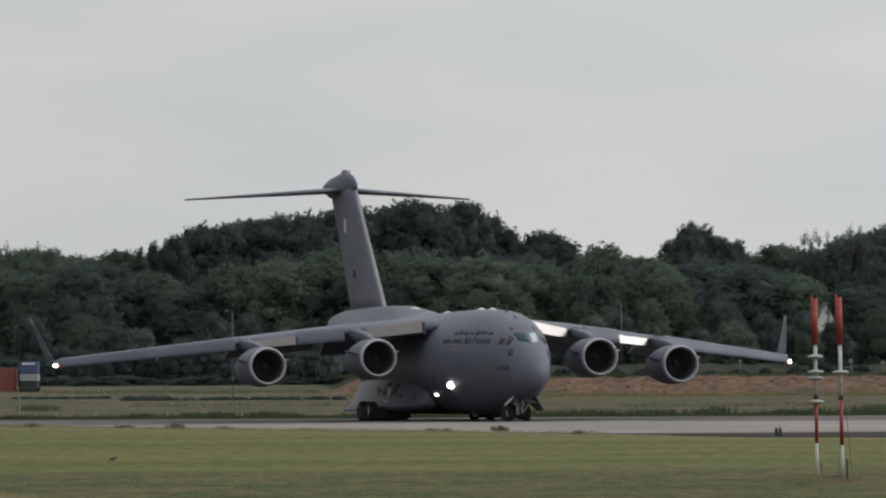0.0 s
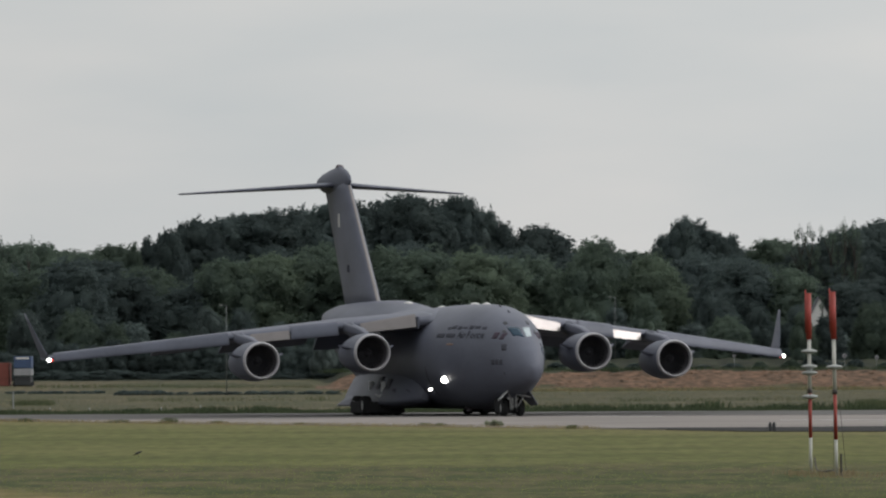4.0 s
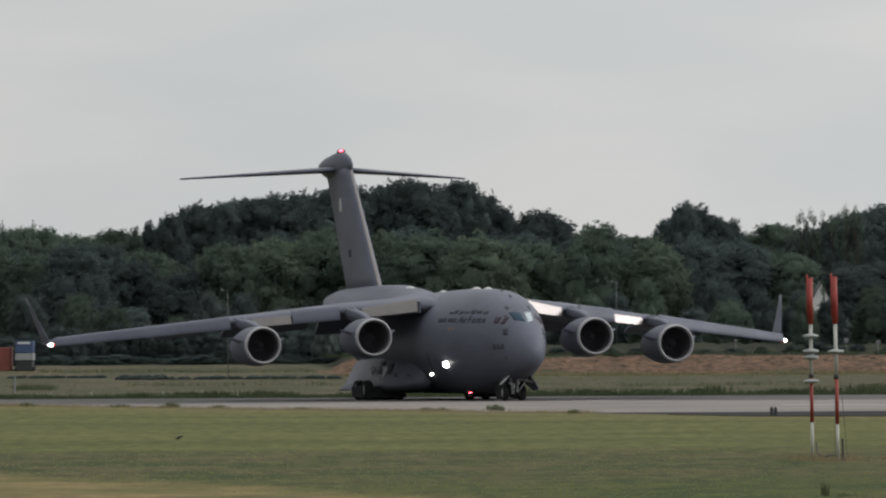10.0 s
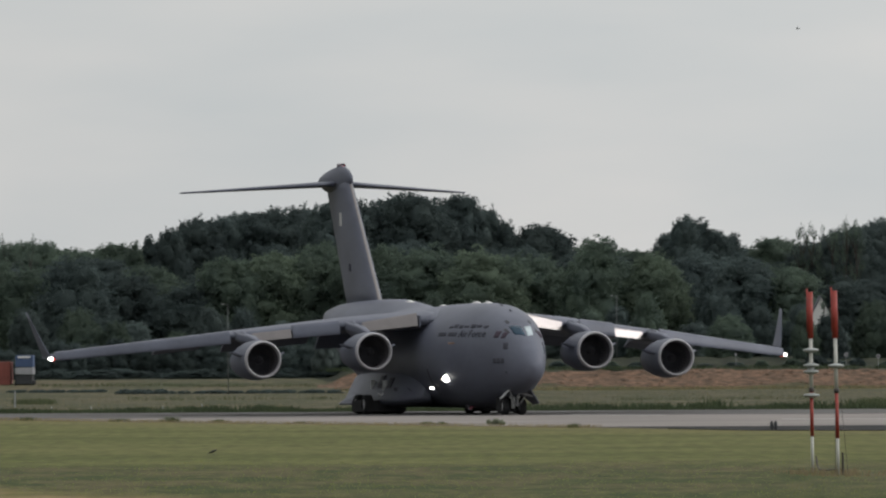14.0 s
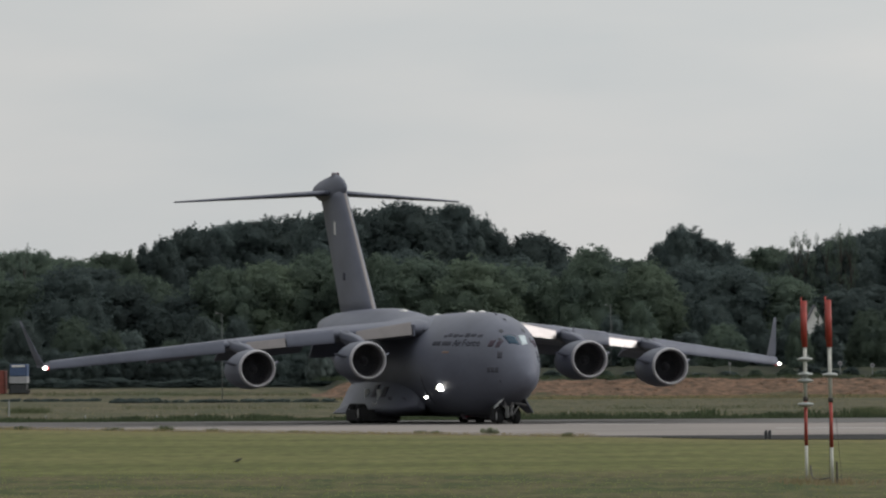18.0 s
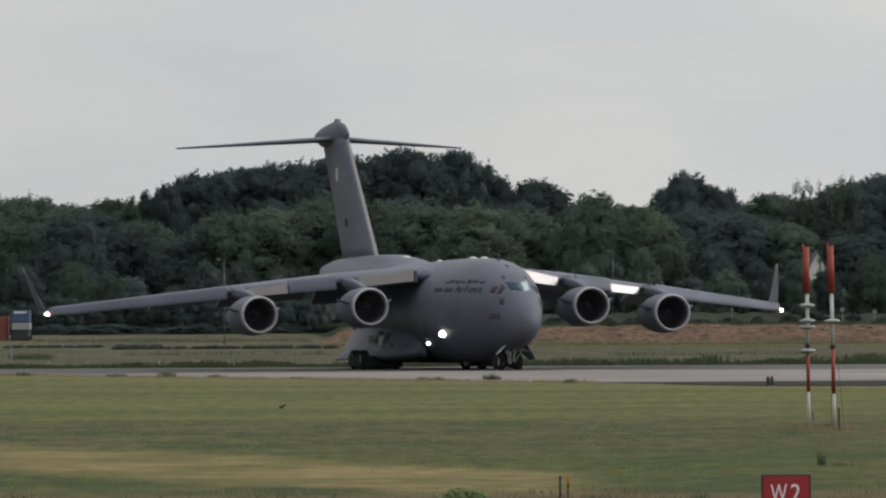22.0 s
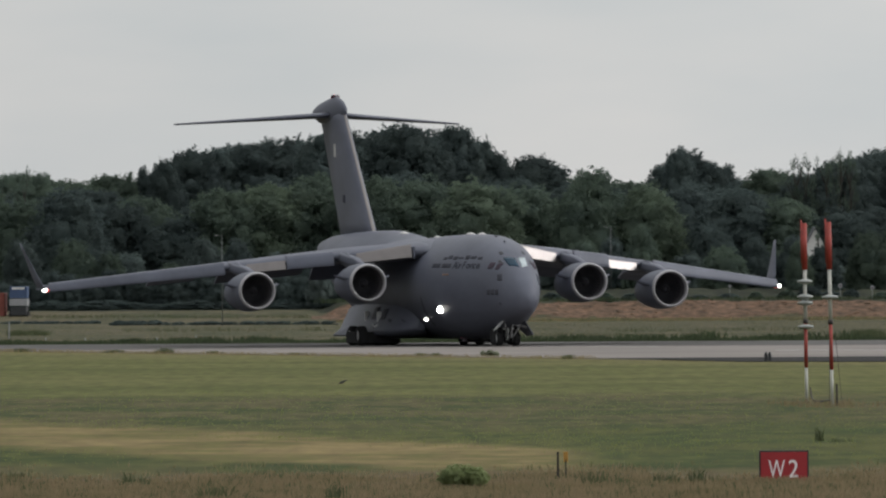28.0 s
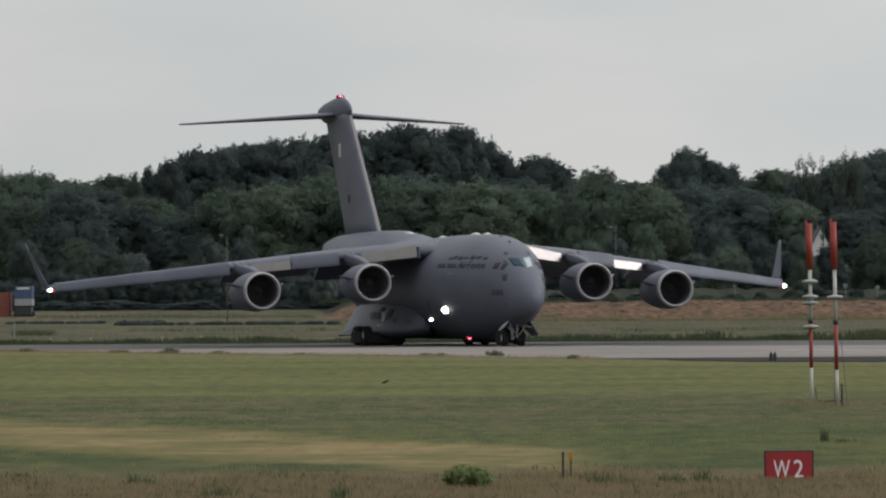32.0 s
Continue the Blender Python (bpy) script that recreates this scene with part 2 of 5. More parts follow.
    base = mixed(step(Y, 722, 724), base, far)
    # much darker ground from the foot of the wood backwards
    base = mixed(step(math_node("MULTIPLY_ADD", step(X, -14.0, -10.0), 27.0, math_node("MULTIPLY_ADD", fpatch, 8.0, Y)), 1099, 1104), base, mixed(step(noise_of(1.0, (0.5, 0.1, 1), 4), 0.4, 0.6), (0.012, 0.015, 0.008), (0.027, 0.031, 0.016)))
    k = n.new("ShaderNodeMix")
    k.data_type, k.blend_type = "RGBA", "MULTIPLY"
    k.inputs["Factor"].default_value = 1
    br = n.new("ShaderNodeMapRange")
    br.inputs["From Min"].default_value, br.inputs["From Max"].default_value = 0.3, 0.7
    br.inputs["To Min"].default_value, br.inputs["To Max"].default_value = 0.62, 1.34
    l.new(math_node("ADD", math_node("MULTIPLY", mottle, 0.65), math_node("MULTIPLY", grain, 0.35)), br.inputs["Value"])
    cmb = n.new("ShaderNodeCombineColor")
    for i in range(3):
        l.new(br.outputs[0], cmb.inputs[i])
    l.new(base, k.inputs["A"]), l.new(cmb.outputs[0], k.inputs["B"])
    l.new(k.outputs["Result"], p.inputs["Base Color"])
    return m


M_GROUND = ground_material()
M_CONCRETE = material("weathered_concrete", (0.25, 0.221, 0.203), 0.8, second=(0.168, 0.152, 0.140), scale=0.5, stretch=(0.12, 0.14, 1), spec=0.1)
M_ASPHALT = material("worn_asphalt", (0.122, 0.114, 0.108), 0.8, second=(0.072, 0.069, 0.066), scale=0.5, stretch=(0.10, 0.16, 1), spec=0.1)
M_TAR = material("dark_asphalt", (0.036, 0.035, 0.034), 0.9, second=(0.026, 0.026, 0.026), scale=0.1, spec=0.05)
M_PAINT = material("worn_white_line", (0.33, 0.32, 0.30), 0.8, var=0.2, scale=0.5)
M_SOIL = material("bare_soil", (0.21, 0.126, 0.083), 0.95, second=(0.050, 0.037, 0.026), scale=2.0, bump=0.9, stretch=(0.6, 0.3, 1.3), spec=0.1)


# ---- mesh helpers ----
def mesh_from(name, verts, faces, mats, smooth=True):
    me = bpy.data.meshes.new(name)
    me.from_pydata([tuple(v) for v in verts], [], faces)
    for mm in (mats if isinstance(mats, (list, tuple)) else [mats]):
        me.materials.append(mm)
    if smooth:
        me.polygons.foreach_set("use_smooth", [len(q) <= 4 for q in faces])
    me.update()
    return me


def piece(name, verts, faces, mat, parent=None, label="", smooth=True, m=None):
    ob = new(name, mesh_from(name, verts, faces, mat, smooth))
    if parent is not None:
        ob.parent = parent
    if m is not None:
        ob.matrix_basis = m
    if label:
        tagged(ob, label)
    return ob


def thing(name, label, category, m=None, group="", kind=""):
    ob = new(name)
    ob.empty_display_size = 0.3
    if m is not None:
        ob.matrix_basis = m
    return tagged(ob, label, category, group, kind)


def part(name, bm, mat, parent, label="", smooth=False, m=None):
    me = bpy.data.meshes.new(name)
    bm.to_mesh(me)
    bm.free()
    me.materials.append(mat)
    if smooth:
        me.polygons.foreach_set("use_smooth", [True] * len(me.polygons))
    ob = new(name, me)
    ob.parent = parent
    if m is not None:
        ob.matrix_basis = m
    if label:
        tagged(ob, label)
    return ob


def loft(rings, closed=True, caps=True):
    """Vertices and faces through a row of rings of equal length."""
    n = len(rings[0])
    verts = [v for r in rings for v in r]
    faces = []
    for i in range(len(rings) - 1):
        for j in range(n if closed else n - 1):
            k = (j + 1) % n
            faces.append((i * n + j, i * n + k, (i + 1) * n + k, (i + 1) * n + j))
    if caps and closed:
        faces.append(tuple(range(n))[::-1])
        faces.append(tuple((len(rings) - 1) * n + j for j in range(n)))
    return verts, faces


def revolve(profile, n=32, axis="x"):
    """Rings round an axis from (along, radius) pairs."""
    rings = []
    for a, r in profile:
        ring = []
        for j in range(n):
            w = 2 * math.pi * j / n
            c, s = math.cos(w) * r, math.sin(w) * r
            ring.append((a, c, s) if axis == "x" else (c, s, a))
        rings.append(ring)
    return rings


def box_bm(sx, sy, sz, center=(0, 0, 0), bevel=0.0):
    bm = bmesh.new()
    bmesh.ops.create_cube(bm, size=1, matrix=Matrix.Translation(center) @ Matrix.Diagonal((sx, sy, sz, 1)))
    if bevel:
        bmesh.ops.bevel(bm, geom=bm.edges[:], offset=bevel, segments=2, affect="EDGES", profile=0.6)
    return bm


def tube_bm(r0, r1, z0, z1, n=16, center=(0, 0)):
    bm = bmesh.new()
    bmesh.ops.create_cone(bm, cap_ends=True, segments=n, radius1=r0, radius2=r1, depth=z1 - z0,
                          matrix=Matrix.Translation((center[0], center[1], (z0 + z1) / 2)))
    return bm


def polygon(name, pts, z, mat, label, category, depth=0.05):
    """A slab of ground paving from its outline, with its top at z."""
    n = len(pts)
    verts = [(x, y, z) for x, y in pts] + [(x, y, z - depth) for x, y in pts]
    faces = [tuple(range(n))] + [(i, n + i, n + (i + 1) % n, (i + 1) % n) for i in range(n)]
    ob = piece(name, verts, faces, mat, smooth=False)
    return tagged(ob, label, category, kind="structure")


# ---- ground ----
def bank_height(x, y):
    """The raised, bare-faced ground behind the field."""
    k = min(1, max(0, (x + 12.2) / 3.4))
    k = k * k * (3 - 2 * k)
    face = min(1, max(0, (y - 1062 - 2.5 * noise.noise((x * 0.15, 3.1, 0))) / 11.0))
    top = 1.92 + 0.4 * noise.noise((x * 0.09, 0.5, 0)) + 0.3 * noise.noise((x * 0.6, y * 0.2, 0))
    rise = min(1, max(0, (y - 1074) / 60.0)) * 1.2
    low = min(1, max(0, (y - 1050) / 50.0)) * 1.25 + min(1, max(0, (y - 1100) / 50.0)) * 0.5
    return k * (face * top + rise) + (1 - k) * low


def build_ground():
    xs = sorted({-3500, -1500, -600, -250, -120, *np.arange(-90, 91, 0.75).tolist(), 120, 250, 600, 1500, 3500})
    ys = sorted({-3000, -800, -100, 50, 150, 300, 500, 700, 900, 1000, *np.arange(1056, 1092, 1.0).tolist(), 1110, 1130, 1160,
                 1200, 1300, 1500, 2200, 4200})
    verts, faces, soil = [], [], []
    for yy in ys:
        for xx in xs:
            verts.append((xx, yy, bank_height(xx, yy) if yy > 1040 else 0.0))
    n = len(xs)
    for i in range(len(ys) - 1):
        for j in range(n - 1):
            faces.append((i * n + j, i * n + j + 1, (i + 1) * n + j + 1, (i + 1) * n + j))
            cx, cy = (xs[j] + xs[j + 1]) / 2, (ys[i] + ys[i + 1]) / 2
            bare = cx > -12.5 and 1064 + 3.5 * noise.noise((cx * 0.25, 1.3, 0)) < cy < 1074 + 2 * noise.noise((cx * 0.3, 7.7, 0)) and noise.noise((cx * 0.16, cy * 0.2, 2.2)) > -0.7
            soil.append(1 if bare else 0)
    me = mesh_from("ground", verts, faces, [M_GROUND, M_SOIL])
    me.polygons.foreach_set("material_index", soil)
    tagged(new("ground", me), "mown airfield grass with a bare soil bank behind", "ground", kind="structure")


def build_clods():
    r = random.Random(12)
    verts, faces = [], []
    for _ in range(700):
        x, q = r.uniform(-11, 62), r.random()
        y = 1061 + 13 * q
        z = bank_height(x, y)
        k = r.uniform(0.08, 0.24)
        i = len(verts)
        for dx, dy, dz in ((1, 0, 0), (-0.3, 0.9, 0), (-0.8, -0.5, 0), (0.1, 0.1, 0.9), (0.5, -0.7, 0.4)):
            verts.append((x + dx * k * 1.6 + r.gauss(0, 0.05), y + dy * k, z - 0.05 + dz * k * 0.8))
        faces += [(i, i + 1, i + 3), (i + 1, i + 2, i + 3), (i + 2, i + 4, i + 3), (i + 4, i, i + 3), (i + 2, i, i + 4)]
    tagged(new("soil_clods", mesh_from("soil_clods", verts, faces, M_SOIL, smooth=False)), "loose clods of bare brown soil on the bank", "soil", kind="stuff")


build_ground()
build_clods()
polygon("taxiway", [(-52, 723), (-27.6, 664), (-10, 620), (8.1, 577), (15.8, 553), (22.8, 548), (44, 541), (120, 530), (120, 723)], 0.03,
        M_CONCRETE, "weathered pale concrete taxiway", "taxiway", 0.06)
polygon("runway", [(-400, 660), (-28, 664), (-6, 676), (400, 676), (400, 723), (-400, 723)], 0.036, M_ASPHALT, "worn grey asphalt runway", "runway", 0.06)
polygon("taxiway_shoulder", [(7.8, 580), (15.8, 551), (23.2, 546), (44, 539), (120, 528), (120, 560), (44, 576), (24, 580), (15, 578)], 0.034, M_TAR,
        "dark asphalt shoulder of the taxiway", "taxiway", 0.06)
polygon("painted_line", [(8.0, 680), (13.6, 668), (13.9, 669.5), (8.3, 681.5)], 0.040, M_PAINT, "worn white taxi line on concrete", "marking", 0.01)
polygon("painted_line", [(20, 628), (60, 606), (60, 609), (20, 632)], 0.040, M_PAINT, "worn white edge line on concrete", "marking", 0.01)

# ---- the aircraft; its frame: x forward from 25 m behind the nose, y to its left, z up from the wheels' ground ----
PLANE = pose(-0.82, 700, 0.036, 0, 0, 15.56 - 90)
aircraft = thing("transport_aircraft", "grey four-engined military transport aircraft standing on a taxiway", "aircraft", PLANE)

FUS = [  # metres behind the nose: half width, bottom, top
    (0.55, 0.04, 2.98, 3.10), (0.7, 0.45, 2.55, 3.60), (1.1, 0.77, 2.2, 4.15), (1.8, 1.07, 1.92, 4.72), (2.6, 1.34, 1.72, 5.22),
    (3.6, 1.64, 1.52, 5.80), (4.6, 1.91, 1.32, 6.25), (6.0, 2.27, 1.05, 6.66), (7.5, 2.67, 0.74, 6.95), (9.0, 3.04, 0.54, 7.12),
    (10.5, 3.29, 0.40, 7.18), (12.0, 3.42, 0.40, 7.20), (14.0, 3.43, 0.40, 7.20), (18.0, 3.43, 0.40, 7.14), (24.0, 3.43, 0.40, 6.98), (27.0, 3.43, 0.40, 7.0),
    (30.0, 3.43, 0.46, 7.34), (33.0, 3.36, 1.10, 7.56), (37.0, 3.10, 2.20, 7.56), (41.0, 2.65, 3.45, 7.50), (45.0, 2.0, 4.75, 7.36),
    (48.0, 1.25, 5.6, 7.1), (49.6, 0.5, 6.05, 6.75), (49.9, 0.1, 6.3, 6.5)]


def fus_at(s):
    cols = list(zip(*FUS))
    return [float(np.interp(s, cols[0], cols[i])) for i in (1, 2, 3)]


def fus_point(s, a, out=0.0):
    """On the hull at s metres behind the nose; a: degrees round from straight up towards the aircraft's right."""
    hw, lo, hi = fus_at(s)
    w = radians(a)
    zc, hh = (lo + hi) / 2, (hi - lo) / 2
    sx, cx = math.sin(w), math.cos(w)
    e = 0.95
    px = math.copysign(abs(sx) ** e, sx)
    pz = math.copysign(abs(cx) ** e, cx)
    return (25 - s, -(hw + out) * px, zc + (hh + out) * pz)


def hull_side(s, z, side, out=0.0):
    """On the hull at a given height."""
    hw, lo, hi = fus_at(s)
    c = max(-0.999, min(0.999, (z - (lo + hi) / 2) / ((hi - lo) / 2)))
    a = math.degrees(math.acos(math.copysign(abs(c) ** (1 / 0.95), c)))
    return fus_point(s, side * a, out)


def build_fuselage():
    ss = [0.55, 0.6, 0.7, 0.9, 1.1, 1.4, 1.8, 2.2, 2.6, 3.1, 3.6, 4.1, 4.6, 5.3, 6, 6.7, 7.5, 8.2, 9, 9.7, 10.5, 11.2, 12, 13, 14, 16, 18, 21, 24,
          25.5, 27, 28.5, 30, 31.5, 33, 35, 37, 39, 41, 43, 45, 46.5, 48, 48.8, 49.6, 49.9]
    rings = [[fus_point(s, 360 * j / 64) for j in range(64)] for s in ss]
    v, f = loft(rings)
    return piece("fuselage", v, f, M_GREY, aircraft)


fuselage = build_fuselage()


def trimmed(verts, faces):
    """The same faces on only the vertices that they use."""
    used = sorted({i for q in faces for i in q})
    place = {i: k for k, i in enumerate(used)}
    return [verts[i] for i in used], [tuple(place[i] for i in q) for q in faces]


def hull_patch(name, s0, s1, a0, a1, mat, label="", out=0.02, ns=5, na=5, parent=None, skew=0.0):
    """A thin curved plate lying on the hull."""
    def grid(o):
        return [fus_point(s0 + (s1 - s0) * i / ns + skew * j / na, a0 + (a1 - a0) * j / na, o) for i in range(ns + 1) for j in range(na + 1)]
    top, low = grid(out), grid(-0.01)
    w = na + 1
    n = len(top)
    faces = [(i * w + j, i * w + j + 1, (i + 1) * w + j + 1, (i + 1) * w + j) for i in range(ns) for j in range(na)]
    rim = [j for j in range(w)] + [i * w + na for i in range(1, ns + 1)] + [ns * w + j for j in range(na - 1, -1, -1)] + [i * w for i in range(ns - 1, 0, -1)]
    faces += [(rim[k], n + rim[k], n + rim[(k + 1) % len(rim)], rim[(k + 1) % len(rim)]) for k in range(len(rim))]
    return piece(name, *trimmed(top + low, faces), mat, parent or fuselage, label)


def side_plate(name, s0, s1, z0, z1, side, mat, label="", slant=0.0, out=0.022, n=4):
    """A thin plate on the hull's flank between two heights."""
    def grid(o):
        return [hull_side(s0 + (s1 - s0) * i / n + slant * j / n, z0 + (z1 - z0) * j / n, side, o) for i in range(n + 1) for j in range(n + 1)]
    top, low = grid(out), grid(-0.01)
    w, m = n + 1, (n + 1) ** 2
    faces = [(i * w + j, i * w + j + 1, (i + 1) * w + j + 1, (i + 1) * w + j) for i in range(n) for j in range(n)]
    rim = [j for j in range(w)] + [i * w + n for i in range(1, n + 1)] + [n * w + j for j in range(n - 1, -1, -1)] + [i * w for i in range(n - 1, 0, -1)]
    faces += [(rim[k], m + rim[k], m + rim[(k + 1) % len(rim)], rim[(k + 1) % len(rim)]) for k in range(len(rim))]
    return piece(name, *trimmed(top + low, faces), mat, fuselage, label)


# cockpit panes and markings, mirrored
for side in (1, -1):
    # the left pane is coloured pale for the sky it reflects
    hull_patch("windscreen_pane", 2.3, 3.3, side * 3, side * (27 if side > 0 else 22), M_GLASS if side > 0 else M_PANESKY,
               "dark cockpit windscreen pane" if side > 0 else "pale cockpit pane with its sunshade drawn", skew=0.45 if side > 0 else 0.3)
    hull_patch("windscreen_pane", 3.2, 3.75, side * 33, side * 39, M_SEAL, "narrow dark cockpit side pane", skew=0.1)
    hull_patch("eyebrow_window", 4.1, 4.5, side * 19, side * 26, M_SEAL, "small dark eyebrow window")
    side_plate("flag_marking", 3.25, 3.6, 4.9, 5.3, side, M_MAROON, "dull maroon flag marking")
    side_plate("flag_marking", 3.85, 4.35, 4.95, 5.35, side, M_MAROON, "dull maroon flag marking")
    side_plate("crest_marking", 2.5, 2.95, 4.2, 4.62, side, M_TEXTF, "dark crest marking", 0.2)
    side_plate("static_port", 2.62, 2.78, 2.65, 2.85, side, M_SEAL, "dark static port")
    # letters that cannot be read, as bars
    for k in range(3):
        side_plate("letter_bar", 2.75 + 0.47 * k, 3.12 + 0.47 * k, 3.3, 3.66, side, M_TEXTF)
    for a, b in ((8.9, 10.2), (10.5, 11.9)):
        side_plate("word_bar", a, b, 5.05, 5.31, side, M_TEXTF)
    for k in range(7):
        side_plate("word_bar", 5.5 + 0.74 * k, 6.0 + 0.74 * k + 0.1 * (k % 2), 5.56 + 0.04 * (k % 2), 5.72 + 0.05 * (k % 3), side, M_TEXTF)
    side_plate("warning_stripe", 8.9, 9.8, 4.54, 4.66, side, M_ORANGE, "short orange stripe marking")
    for a in (13.9, 14.1):
        side_plate("cargo_door_seam", a, a + 0.05, 1.3, 3.2, side, M_SEAL)

hull_patch("side_window", 2.2, 2.5, -58, -73, M_GLASS, "small dark oval side window")
# aerials and small humps on the roof
for s, hgt, wid in ((11.3, 0.12, 0.3), (14.0, 0.13, 0.35), (22.0, 0.12, 0.3), (6.2, 0.09, 0.05), (8.2, 0.10, 0.05), (30.3, 0.12, 0.35)):
    x, y0, z = fus_point(s, 0)
    v, f = loft([[(x + 0.5 * math.cos(w) * (1 - k * k), wid * math.sin(w) * (1 - k * k), z - 0.05 + (hgt + 0.05) * k)
                  for w in np.linspace(0, 2 * math.pi, 12, endpoint=False)] for k in (0, 0.4, 0.75, 0.93)])
    piece("aerial_fairing", v, f, M_PALE if wid > 0.25 else M_GREY, fuselage, "pale aerial fairing on the roof" if wid > 0.25 else "")


def letters(text, s_start, z_low, size, side, name):
    """Lettering bent onto the hull: s_start is where the first letter stands."""
    cu = bpy.data.curves.new(name, "FONT")
    cu.body, cu.size, cu.offset = text, size, 0.012
    tmp = bpy.data.objects.new(name, cu)
    scene.collection.objects.link(tmp)
    bpy.context.view_layer.update()
    me = bpy.data.meshes.new_from_object(tmp.evaluated_get(bpy.context.evaluated_depsgraph_get()))
    bpy.data.objects.remove(tmp)
    bm = bmesh.new()
    bm.from_mesh(me)
    bmesh.ops.remove_doubles(bm, verts=bm.verts, dist=0.004)
    bm.to_mesh(me)
    bm.free()
    for vx in me.vertices:
        s = s_start - vx.co.x if side > 0 else s_start + vx.co.x
        vx.co = hull_side(s, z_low + vx.co.y * 0.72, side, 0.026)
    me.materials.clear()
    me.materials.append(M_TEXT)
    ob = new(name, me)
    ob.parent = fuselage
    return ob


ADVANCE = {"A": 0.62, "i": 0.25, "r": 0.36, "F": 0.55, "o": 0.55, "c": 0.50, "e": 0.54}
for word, a, b in (("Air", 8.6, 6.0), ("Force", 7.4, 7.3)):
    for ch in word:
        letters(ch, a, 4.98, 0.86, 1, "letter")
        letters(ch, b, 4.98, 0.86, -1, "letter")
        a, b = a - ADVANCE[ch] * 0.86, b + ADVANCE[ch] * 0.86


# wings
def naca(t, camber=0.02, n=14):
    """Upper then lower outline of a section, chord 1, from the trailing edge round the nose and back."""
    xs = [0.5 * (1 - math.cos(math.pi * i / n)) for i in range(n + 1)]
    th = lambda x: 5 * t * (0.2969 * math.sqrt(x) - 0.126 * x - 0.3516 * x * x + 0.2843 * x ** 3 - 0.1036 * x ** 4)
    cm = lambda x: camber * (1 - (2 * x - 0.8) ** 2 / 1.44)
    return [(x, cm(x) + th(x)) for x in reversed(xs)] + [(x, cm(x) - th(x)) for x in xs[1:-1]]


WING_Y = (2.6, 7.43, 13.92, 25.05)
WING_LE = (15.3, 17.9, 21.3, 27.4)
WING_TE = (27.6, 27.3, 28.0, 30.6)
WING_Z = (5.95, 5.72, 5.1, 3.83)


def wing_at(y):
    return [float(np.interp(y, WING_Y, c)) for c in (WING_LE, WING_TE, WING_Z)]


def wing_ring(y, side, t):
    le, te, z = wing_at(y)
    c = te - le
    return [(25 - (le + x * c), side * y, z + h * c - 0.02 * x * c) for x, h in naca(t)]


